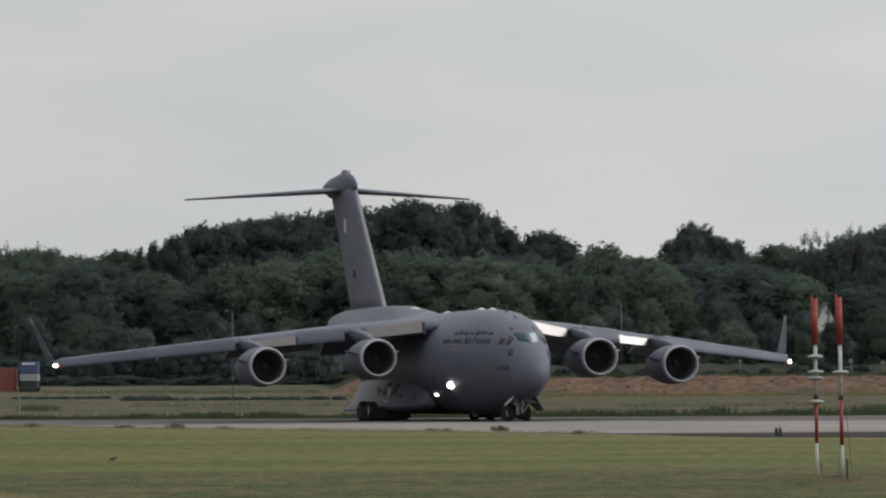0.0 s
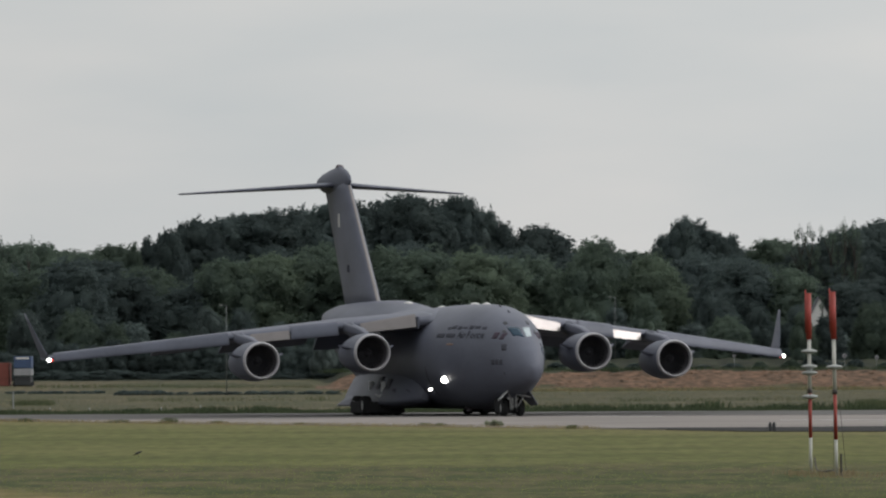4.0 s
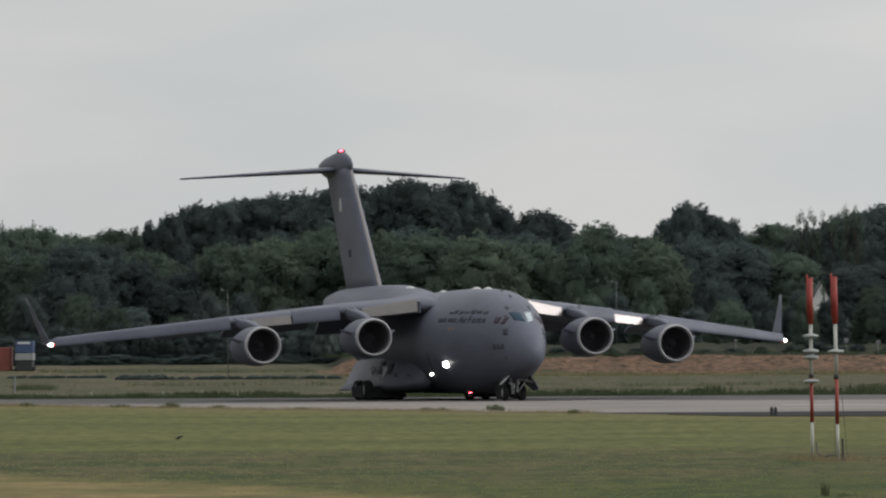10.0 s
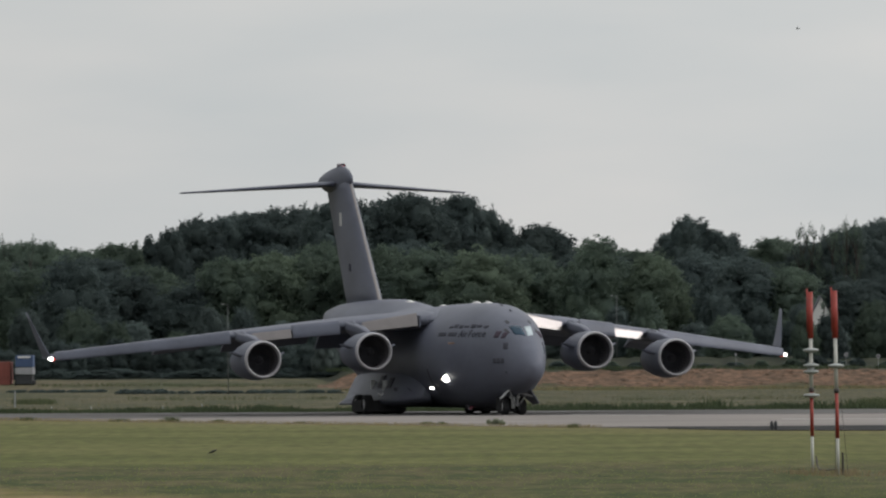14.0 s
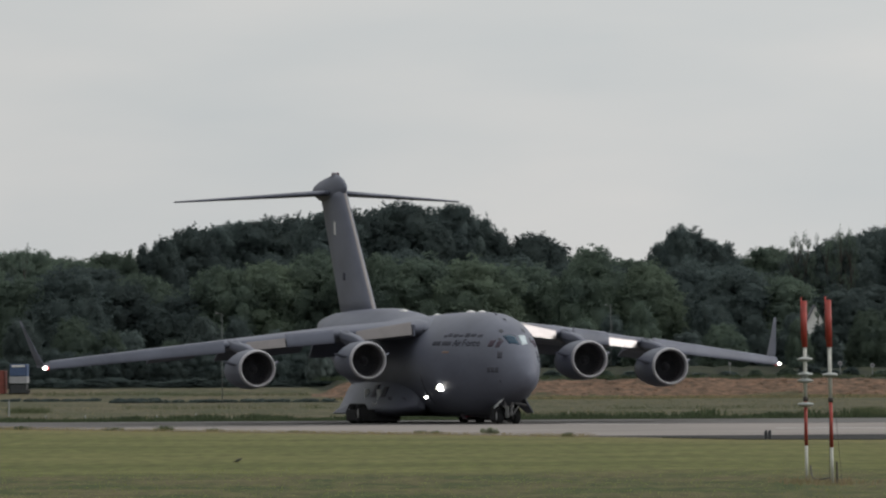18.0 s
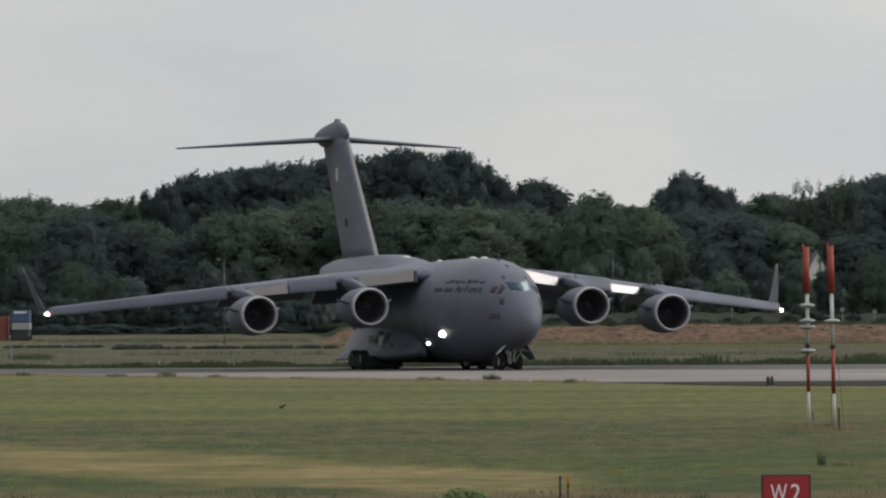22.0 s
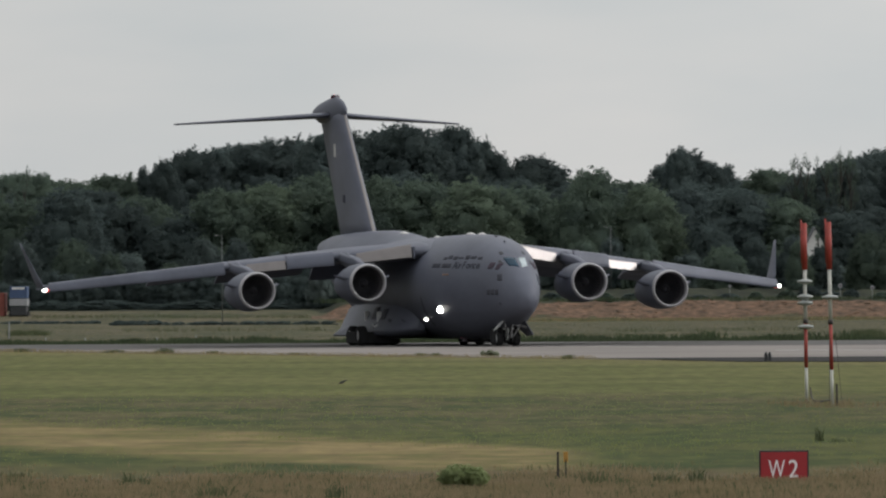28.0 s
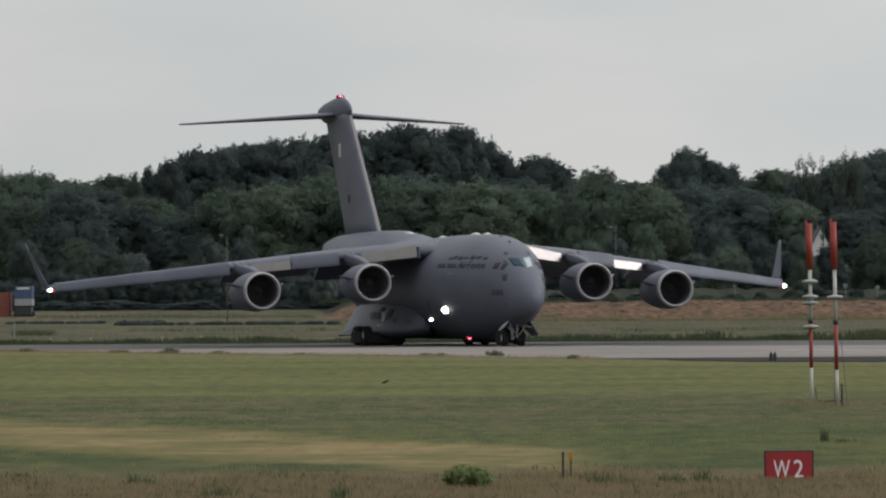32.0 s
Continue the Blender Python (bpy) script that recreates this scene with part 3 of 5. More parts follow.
def build_wing(side):
    ys = [1.2, 2.6, 4, 5.5, 7.43, 9.5, 11.5, 13.92, 16, 18, 20, 22, 24, 25.05]
    rings = [wing_ring(max(y, 2.6) if y < 2.6 else y, side, float(np.interp(y, (2.6, 25), (0.105, 0.10)))) for y in ys]
    rings[0] = [(p[0], side * 1.2, p[2]) for p in rings[0]]
    v, f = loft(rings)
    wing = piece("wing", v, f, M_GREY, aircraft)
    # slats: drooped, gapped panels along the leading edge
    for a, b, mat, lab in ((3.55, 6.75, M_SLAT, "bare metal leading-edge slat"), (8.15, 10.9, M_GREY, ""), (10.95, 13.25, M_SLAT, "bare metal leading-edge slat"),
                           (14.6, 17.94, M_GREY, ""), (17.95, 21.44, M_GREY, ""), (21.45, 24.9, M_GREY, "")):
        rings = []
        for k in range(5):
            y = a + (b - a) * k / 4
            le, te, z = wing_at(y)
            bare = mat is M_SLAT
            c = float(np.interp(y, (3.5, 6.8, 11, 13.3), (1.15, 0.84, 0.78, 0.74)) if bare else np.interp(y, (3, 8, 14, 25), (1.3, 1.25, 1.15, 0.75)))
            up = -0.41 + 0.40 * c + max(0.0, 6.8 - y) * 0.065 if bare else 0.06
            ring = []
            if bare:
                line = ((0.44, 0.37), (0.388, 0.30), (0.324, 0.15), (0.208, -0.14), (0.12, -0.36), (0.15, -0.40), (0.25, -0.39), (0.33, -0.16), (0.42, 0.06), (0.5, 0.24))
            else:
                line = ((0.62, 0.37), (0.36, 0.31), (0.20, 0.15), (0.07, -0.14), (0.0, -0.36), (0.03, -0.40), (0.12, -0.39), (0.22, -0.16), (0.32, 0.06), (0.48, 0.24))
            for x, h in line:
                ring.append((25 - (le - 0.42 * c + x * c), side * y, z + up + h * c))
            rings.append(ring)
        v, f = loft(rings, caps=bare)
        piece("slat", v, f, mat, wing, lab, smooth=mat is M_GREY)
    le, te, z = wing_at(3.4)
    bm = box_bm(1.0, 0.12, 0.8, (25 - le - 0.25, side * 3.4, z + 0.12), 0.05)
    part("slat_end_plate", bm, M_GREY, wing)
    # lowered flaps behind the wing, inboard and outboard of the inner engine
    for a, b, drop in ((3.5, 6.9, 1.45), (7.5, 13.2, 1.05), (14.6, 17.6, 0.7)):
        rings = []
        for k in range(4):
            y = a + (b - a) * k / 3
            le, te, z = wing_at(y)
            line = [(te - 1.2, z - 0.1), (te - 0.3, z - 0.05), (te + 0.6, z - 0.25 * drop), (te + 1.7, z - drop), (te + 1.68, z - drop - 0.04),
                    (te + 0.5, z - 0.25 * drop - 0.22), (te - 0.4, z - 0.32), (te - 1.2, z - 0.22)]
            rings.append([(25 - p, side * y, q) for p, q in line])
        v, f = loft(rings)
        piece("flap", v, f, M_UNDER, wing, "lowered grey flap", smooth=False)
    # flap-hinge fairings
    for y in (5.6, 10.2, 16.2):
        le, te, z = wing_at(y)
        rings = [[(25 - (te - 2.4 + s), side * y + 0.16 * r * math.cos(w), z - 0.1 - 0.05 * s + 0.3 * r * math.sin(w)) for w in np.linspace(0, 2 * math.pi, 12, endpoint=False)]
                 for s, r in ((0, 0.05), (0.5, 0.7), (1.4, 1), (2.6, 0.9), (3.4, 0.5), (3.9, 0.05))]
        v, f = loft(rings)
        piece("flap_fairing", v, f, M_UNDER, wing)
    # winglet, canted out
    rings = []
    for k in range(6):
        q = k / 5
        le, te = 28.1 + 2.7 * q, 30.3 + 0.95 * q
        c = te - le
        y, z = 25.0 + 0.95 * q ** 0.9, 3.86 + 2.95 * q
        rings.append([(25 - (le + x * c), side * (y + h * c * 0.9), z) for x, h in naca(0.07, 0.0, 8)])
    v, f = loft(rings)
    piece("winglet", v, f, M_GREY, wing, "upturned grey winglet")
    # lamps at the tip
    rings = revolve([(25 - 27.35, 0.02), (25 - 27.3, 0.07), (25 - 27.42, 0.115), (25 - 27.9, 0.08), (25 - 28.3, 0.02)], 14)
    v, f = loft(rings)
    v = [(p[0], p[1] + side * 25.12, p[2] + 3.72) for p in v]
    piece("wingtip_lamp", v, f, M_TIPLAMP, wing, "lit white wingtip lamp")
    v = [(p[0] - 0.1, p[1] - side * 0.17, p[2] - 0.02) for p in v]
    piece("navigation_lamp", v, f, M_TIPRED, wing, "small red navigation lamp")
    return wing


wings = {side: build_wing(side) for side in (1, -1)}

# root fairing over the wing box
rings = []
for s, k in ((13.4, 0.02), (14.3, 0.35), (15.5, 0.7), (17.5, 1), (21, 1), (25, 1), (28, 0.8), (30, 0.4), (31.5, 0.02)):
    rings.append([(25 - s, 3.35 * k ** 0.3 * math.cos(w) * (0.86 + 0.14 * k), 6.0 + 0.1 * k + (0.88 * k * math.sin(w) if math.sin(w) > 0 else 0.5 * k * math.sin(w)))
                  for w in np.linspace(0, 2 * math.pi, 28, endpoint=False)])
v, f = loft(rings)
piece("wing_fairing", v, f, M_GREY, aircraft)


# engines
def build_engine(s_lip, y, z):
    side = 1 if y > 0 else -1
    rings = revolve([(0.0, 1.14), (-0.06, 1.19), (-0.35, 1.235), (-0.9, 1.27), (-1.8, 1.29), (-2.8, 1.26), (-3.8, 1.15), (-4.7, 1.0), (-5.3, 0.9),
                     (-5.3, 0.86), (-4.2, 0.8)], 40)
    v, f = loft(rings, caps=False)
    m = pose(25 - s_lip, y, z, 0, -1.5, 0)
    eng = piece("engine_nacelle", v, f, M_GREY, aircraft, "", m=m)
    rings = revolve([(-0.22, 1.232), (-0.06, 1.21), (0.03, 1.17), (0.055, 1.13), (0.03, 1.085), (-0.1, 1.05), (-0.3, 1.03)], 40)
    v, f = loft(rings, caps=False)
    piece("intake_lip", v, f, M_LIP, eng, "pale metal intake lip")
    rings = revolve([(-0.28, 1.035), (-0.9, 1.03), (-1.35, 1.03), (-1.36, 0.3)], 40)
    v, f = loft(rings, caps=False)
    piece("intake_duct", v, f, M_DARK, eng)
    for k in range(30):
        w = 2 * math.pi * k / 30
        ring = []
        verts = []
        for r, tw in ((0.3, 0.9), (0.65, 0.6), (0.99, 0.35)):
            for d in (-0.09, 0.09):
                aw = w + d * math.sin(tw) / r * 1.2
                verts.append((-1.2 + d * math.cos(tw), r * math.cos(aw), r * math.sin(aw)))
        piece("fan_blade", verts, [(0, 1, 3, 2), (2, 3, 5, 4)], M_FAN, eng)
    v, f = loft(revolve([(-0.85, 0.02), (-0.92, 0.12), (-1.1, 0.26), (-1.35, 0.32)], 18))
    piece("spinner", v, f, M_FAN, eng)
    v, f = loft(revolve([(-3.9, 0.78), (-4.8, 0.74), (-5.6, 0.62), (-6.3, 0.5), (-6.3, 0.1)], 28))
    piece("core_nozzle", v, f, M_SEAL, eng)
    # strakes on both shoulders
    for cy in (math.cos(radians(14)), -math.cos(radians(14))):
        cz = math.sin(radians(14))
        verts = [(-0.5, 1.24 * cy, 1.24 * cz), (-1.9, 1.28 * cy, 1.28 * cz), (-1.9, 1.86 * cy, 1.86 * cz + 0.1), (-1.15, 1.74 * cy, 1.74 * cz + 0.08)]
        verts += [(a, b, c - 0.07) for a, b, c in verts]
        piece("nacelle_strake", verts, [(0, 1, 2, 3), (4, 7, 6, 5), (0, 4, 5, 1), (1, 5, 6, 2), (2, 6, 7, 3), (3, 7, 4, 0)], M_GREY, eng, smooth=False)
    # pylon: from the nacelle's back up to the wing
    le, te, zw = wing_at(abs(y))
    rings = []
    for q in np.linspace(0, 1, 7):
        zz = z + 1.0 + (zw + 0.35 - z - 1.0) * q
        front = s_lip + 0.9 + (le - 0.9 - s_lip - 0.9) * q ** 0.8
        back = s_lip + 5.6 + (le + 5.0 - s_lip - 5.6) * q
        c = back - front
        rings.append([(25 - (front + x * c), y + h * 3.0, zz) for x, h in naca(0.10, 0.0, 8)])
    v, f = loft(rings)
    pyl = piece("pylon", v, f, M_GREY, wings[side])
    # the fairing of the pylon over the leading edge
    rings = []
    for s, zc, r in ((s_lip + 0.9, z + 1.1, 0.08), (s_lip + 1.5, z + 1.2, 0.6), ((s_lip + le) / 2, (z + 1.2 + zw + 0.1) / 2 - 0.02, 0.9), (le - 0.8, zw + 0.0, 1.0),
                     (le + 1.0, zw + 0.2, 1.0), (le + 2.6, zw + 0.3, 0.6), (le + 3.6, zw + 0.3, 0.05)):
        rings.append([(25 - s, y + 0.31 * r * math.copysign(abs(math.cos(w)) ** 0.5, math.cos(w)), zc - 0.08 + 0.3 * r * math.copysign(abs(math.sin(w)) ** 0.5, math.sin(w)))
                      for w in np.linspace(0.11, 2 * math.pi + 0.11, 20, endpoint=False)])
    v, f = loft(rings)
    piece("pylon_cap", v, f, M_GREY, wings[side])
    return eng


for side in (1, -1):
    build_engine(11.99, side * 7.43, 4.10)
    build_engine(15.39, side * 13.92, 3.61)


# tail
def build_fin():
    rings = []
    for q in np.linspace(0, 1, 9):
        z = 6.9 + (16.2 - 6.9) * q
        le, te = 37.3 + (45.9 - 37.3) * q, 46.2 + (52.2 - 46.2) * q
        c = te - le
        rings.append([(25 - (le + x * c), h * c, z) for x, h in naca(0.115, 0.0, 12)])
    v, f = loft(rings)
    fin = piece("fin", v, f, M_GREY, aircraft)
    rings = []
    for q in np.linspace(0, 0.93, 8):
        z = 6.9 + (16.2 - 6.9) * q
        le, te = 37.3 + (45.9 - 37.3) * q, 46.2 + (52.2 - 46.2) * q
        c = te - le
        th = lambda x: 0.575 * (0.2969 * math.sqrt(x) - 0.126 * x - 0.3516 * x * x)
        line = [(x, sg * th(x)) for x, sg in ((0.006, 1), (0.003, 1), (0.0008, 1), (0.0, 1), (0.0008, -1), (0.003, -1), (0.006, -1))]
        rings.append([(25 - (le + x * c) + 0.02, h * c * 1.01, z) for x, h in line])
    v, f = loft(rings, closed=False, caps=False)
    piece("leading_edge_strip", v, f, M_SLAT, fin, "bare metal leading edge of the fin")
    # bullet where fin and tailplane meet
    rings = []
    for s, r, tall in ((44.9, 0.03, 1.0), (45.3, 0.4, 1.0), (46.2, 0.75, 1.0), (47.6, 1.0, 1.0), (49.6, 0.93, 0.86), (51.6, 0.74, 0.74), (53.0, 0.42, 0.6), (53.6, 0.03, 0.5)):
        rings.append([(25 - s, 0.47 * r * math.cos(w), 15.72 + (1.02 * tall if math.sin(w) > 0 else 1.0) * r * math.sin(w)) for w in np.linspace(0, 2 * math.pi, 20, endpoint=False)])
    v, f = loft(rings)
    piece("fin_bullet", v, f, M_GREY, fin)
    for side in (1, -1):
        verts = []
        for z, s in ((12.6, 46.25), (13.5, 46.3)):
            verts += [(25 - s, side * 0.435, z), (25 - s - 0.35, side * 0.435, z)]
        verts += [(a, b - side * 0.1, c) for a, b, c in verts]
        piece("fin_marking", verts, [(0, 1, 3, 2), (4, 6, 7, 5), (0, 4, 5, 1), (2, 3, 7, 6), (0, 2, 6, 4), (1, 5, 7, 3)], M_PALE, fin, "pale upright marking on the fin", smooth=False)
        verts = [(25 - 43.75, side * 0.49, 9.5), (25 - 44.1, side * 0.49, 9.5), (25 - 43.75, side * 0.49, 10.0), (25 - 44.1, side * 0.49, 10.0)]
        verts += [(a, b - side * 0.1, c) for a, b, c in verts]
        piece("fin_letter_bar", verts, [(0, 1, 3, 2), (4, 6, 7, 5), (0, 4, 5, 1), (2, 3, 7, 6), (0, 2, 6, 4), (1, 5, 7, 3)], M_TEXTF, fin, smooth=False)
    return fin


fin = build_fin()
for side in (1, -1):
    rings = []
    for q in np.linspace(0, 1, 7):
        y = 0.2 + 9.75 * q
        le, te = 47.3 + 4.7 * q, 52.4 + 0.95 * q
        c = te - le
        z = 15.47 - 0.55 * q
        rings.append([(25 - (le + x * c), side * y, z + h * c) for x, h in naca(0.085, 0.0, 10)])
    v, f = loft(rings)
    tp = piece("tailplane", v, f, M_GREY, aircraft)

# wheel pods: flared low on the flank
POD = [(2.5, 3.3), (3.2, 2.8), (3.6, 2.25), (3.95, 1.75), (4.3, 1.2), (4.5, 0.9), (4.45, 0.70), (4.1, 0.56), (3.6, 0.44), (2.4, 0.42), (1.6, 0.42), (1.8, 2.0)]
for side in (1, -1):
    rings = []
    for s, k in ((16.6, 0.15), (17.3, 0.5), (18.6, 0.78), (20.5, 0.93), (24, 1), (28, 1), (31, 0.85), (33.5, 0.5), (35, 0.1)):
        rings.append([(25 - s, side * (2.6 + (y - 2.6) * k), 1.5 + (z - 1.5) * (0.35 + 0.65 * k)) for y, z in POD])
    v, f = loft(rings)
    pod = piece("wheel_pod", v, f, M_UNDER, aircraft)
    for s0, s1, y0, z0, y1, z1 in ((26.0, 27.8, 4.3, 1.25, 4.9, 0.66), (28.0, 30.0, 4.25, 1.25, 5.0, 0.66)):
        verts = [(25 - s0, side * y0, z0), (25 - s1, side * y0, z0), (25 - s1, side * y1, z1), (25 - s0, side * (y1 - 0.25), z1)]
        verts += [(a, b - side * 0.05, c - 0.08) for a, b, c in verts]
        piece("gear_door", verts, [(0, 1, 2, 3), (4, 7, 6, 5), (0, 4, 5, 1), (1, 5, 6, 2), (2, 6, 7, 3), (3, 7, 4, 0)], M_GREY, pod, "open grey wheel-well door", smooth=False)
    for s, z0, z1, mat, nm, lab in ((21.0, 1.7, 2.4, M_SEAL, "pod_vent", "dark air vent"), (23.2, 1.7, 2.5, M_SEAL, "pod_vent", "dark air vent"),
                                    (17.4, 1.5, 1.75, M_SEAL, "pod_slot", "long dark slot in the pod")):
        def at(ss, z, o):
            y = float(np.interp(z, [0.9, 1.2, 1.75, 2.35, 3.0], [4.5, 4.3, 3.95, 3.6, 3.2]))
            k = float(np.interp(ss, [17.3, 18.6, 20.5, 24], [0.5, 0.78, 0.93, 1.0]))
            return (25 - ss, side * (2.6 + (y - 2.6) * k + o), 1.5 + (z - 1.5) * (0.35 + 0.65 * k))
        wd = 2.4 if nm == "pod_slot" else 0.75
        verts = [at(s, z0, 0.05), at(s + wd, z0, 0.05), at(s + wd + 0.5, z1, 0.05), at(s + 0.5, z1, 0.05)]
        verts += [at(s, z0, -0.1), at(s + wd, z0, -0.1), at(s + wd + 0.5, z1, -0.1), at(s + 0.5, z1, -0.1)]
        piece(nm, verts, [(0, 1, 2, 3), (4, 7, 6, 5), (0, 4, 5, 1), (1, 5, 6, 2), (2, 6, 7, 3), (3, 7, 4, 0)], mat, pod, lab, smooth=False)


def build_wheel(parent, x, y, r, w):
    prof = [(-w / 2, r * 0.55), (-w / 2, r * 0.85), (-w * 0.38, r * 0.97), (0, r), (w * 0.38, r * 0.97), (w / 2, r * 0.85), (w / 2, r * 0.55)]
    rings = [[(x + math.cos(a) * rr, y + t, r + math.sin(a) * rr) for a in np.linspace(0, 2 * math.pi, 24, endpoint=False)] for t, rr in prof]
    v, f = loft(rings, caps=False)
    tyre = piece("wheel", v, f, M_TYRE, parent)
    rings = [[(x + math.cos(a) * rr, y + t, r + math.sin(a) * rr) for a in np.linspace(0, 2 * math.pi, 18, endpoint=False)]
             for t, rr in ((-w * 0.42, r * 0.1), (-w * 0.4, r * 0.56), (w * 0.4, r * 0.56), (w * 0.42, r * 0.1))]
    v, f = loft(rings)
    piece("wheel_hub", v, f, M_HUB, tyre)


for side in (1, -1):
    for s, ys in ((22.4, (2.95, 4.0, 5.1)), (25.4, (2.7, 3.75, 4.85))):
        bm = tube_bm(0.16, 0.16, 0.5, 2.2, 14, (25 - s, side * 3.9))
        leg = part("main_gear_leg", bm, M_STRUT, aircraft, "white main landing-gear leg", True)
        # axle made bulky and dark to stand for shade in the wheel gaps
        part("axle", box_bm(0.5, ys[2] - ys[0] + 0.3, 0.7, (25 - s, side * ys[1], 0.5), 0.08), M_TYRE, leg, "dark axle and brakes, enlarged for the shade between the tyres")
        for y in ys:
            build_wheel(leg, 25 - s, side * y, 0.64, 0.56)
for side in (1, -1):
    # added dark block: stands for shade and further tyres seen between the wheels
    part("gear_shade_block", box_bm(4.2, 2.6, 0.76, (25 - 23.9, side * 3.9, 0.51), 0.08), M_TYRE, aircraft, "added dark block for the shade between the tyres")
    for dy, dz in ((0.18, 0.16), (-0.18, 0.16)):
        a_, b_ = Vector((25 - 21.6, side * 4.42, 1.2)), Vector((25 - 21.6, side * (4.42 + dy), 1.2 + dz))
        bm = bmesh.new()
        bmesh.ops.create_cone(bm, cap_ends=True, segments=8, radius1=0.05, radius2=0.05, depth=(b_ - a_).length,
                              matrix=Matrix.Translation((a_ + b_) / 2) @ (b_ - a_).to_track_quat("Z", "Y").to_matrix().to_4x4())
        part("door_bracket", bm, M_STRUT, aircraft, "pale door bracket")
leg = part("nose_gear_leg", tube_bm(0.13, 0.13, 0.4, 1.9, 14, (25 - 5.53, 0)), M_STRUT, aircraft, "white nose landing-gear leg", True)
for y in (-0.56, 0.56):
    build_wheel(leg, 25 - 5.53, y, 0.52, 0.42)
for side in (1, -1):
    if side < 0:
        verts = [(25 - 3.9, -0.66, 1.62), (25 - 5.0, -0.66, 1.45), (25 - 5.0, -1.05, 0.98), (25 - 4.3, -1.0, 1.12)]
    else:
        verts = [(25 - 3.9, 0.7, 1.6), (25 - 6.2, 0.7, 1.3), (25 - 6.2, 1.5, 0.62), (25 - 4.4, 1.4, 0.72)]
    verts += [(a, b + side * 0.03, c + 0.05) for a, b, c in verts]
    piece("nose_gear_door", verts, [(0, 1, 2, 3), (4, 7, 6, 5), (0, 4, 5, 1), (1, 5, 6, 2), (2, 6, 7, 3), (3, 7, 4, 0)], M_STRUT if side < 0 else M_GREY, leg,
          "open pale nose-gear door" if side < 0 else "open grey nose-gear door", smooth=False)
    part("taxi_lamp", tube_bm(0.1, 0.14, 1.05, 1.2, 12, (25 - 5.2, side * 0.25)), M_STRUT, leg)
for y0, z0, y1, z1, r in ((-0.15, 0.65, -0.55, 1.5, 0.05), (0.15, 0.65, 0.6, 1.45, 0.05), (0.35, 1.35, 0.95, 1.2, 0.07), (0.0, 0.55, 0.0, 1.6, 0.07), (-0.5, 1.45, 0.5, 1.3, 0.04)):
    a_, b_ = Vector((25 - 4.6, y0, z0)), Vector((25 - 4.3, y1, z1))
    d_ = b_ - a_
    bm = bmesh.new()
    bmesh.ops.create_cone(bm, cap_ends=True, segments=10, radius1=r, radius2=r, depth=d_.length,
                          matrix=Matrix.Translation((a_ + b_) / 2) @ d_.to_track_quat("Z", "Y").to_matrix().to_4x4())
    part("gear_brace", bm, M_BRACE, leg)

# no known part: dark box added for the shade behind the nose wheels
part("nose_shade_block", box_bm(1.2, 1.6, 1.0, (25 - 6.2, 0, 0.68), 0.1), M_TYRE, leg, "added dark block for the shade behind the nose leg")

# landing lamps on the hull
for side in (1, -1):
    for s, a, r, mat in ((10.4, 114 if side > 0 else 112, 0.23 if side > 0 else 0.08, M_LAMP), (14.7, 126.5, 0.09, M_LAMP)):
        c = Vector(fus_point(s, side * a, 0.05))
        rings = revolve([(0.16, 0.02), (0.14, r * 0.7), (0.05, r), (-0.25, r * 0.9)], 20)
        v, f = loft(rings)
        piece("landing_lamp", [(p[0] + c.x, p[1] + c.y, p[2] + c.z) for p in v], f, mat, fuselage, "lit white landing lamp")

# turning beacons: a dark head with one glowing cup
rotors = []
for name_, x, y, z, up in (("upper", 25 - 47.7, 0.0, 16.60, 1), ("lower", 25 - 12.2, -0.95, 0.47, -1)):
    v, f = loft(revolve([(-0.2, 0.18), (-0.05, 0.15), (-0.02, 0.05)], 18, "z"))
    base = piece("beacon_base", v, f, M_LENS, fin if up > 0 else fuselage, "dark beacon base", m=pose(x, y, z))
    R, L = 0.14, 0.40
    ring = lambda xx, r: [(xx, r * 1.5 * math.cos(w), 0.09 + r * math.sin(w)) for w in np.linspace(0, 2 * math.pi, 16, endpoint=False)]
    v, f = loft([ring(L / 2, R), ring(L / 2, R + 0.02), ring(-L / 2, R + 0.02), ring(-L / 2, 0.01)], caps=False)
    v2, f2 = loft([ring(-L / 2 + 0.03, 0.01), ring(-L / 2 + 0.03, R), ring(L / 2, R)], caps=False)
    n0 = len(v)
    head = piece("beacon_head", v + v2, f + [tuple(i + n0 for i in q) for q in f2], [M_LENS, M_BEACON], base, "turning red beacon head")
    for i in range(len(f), len(f) + len(f2)):
        head.data.polygons[i].material_index = 1 if i < len(f) + 16 else 0
    rotors.append(head)


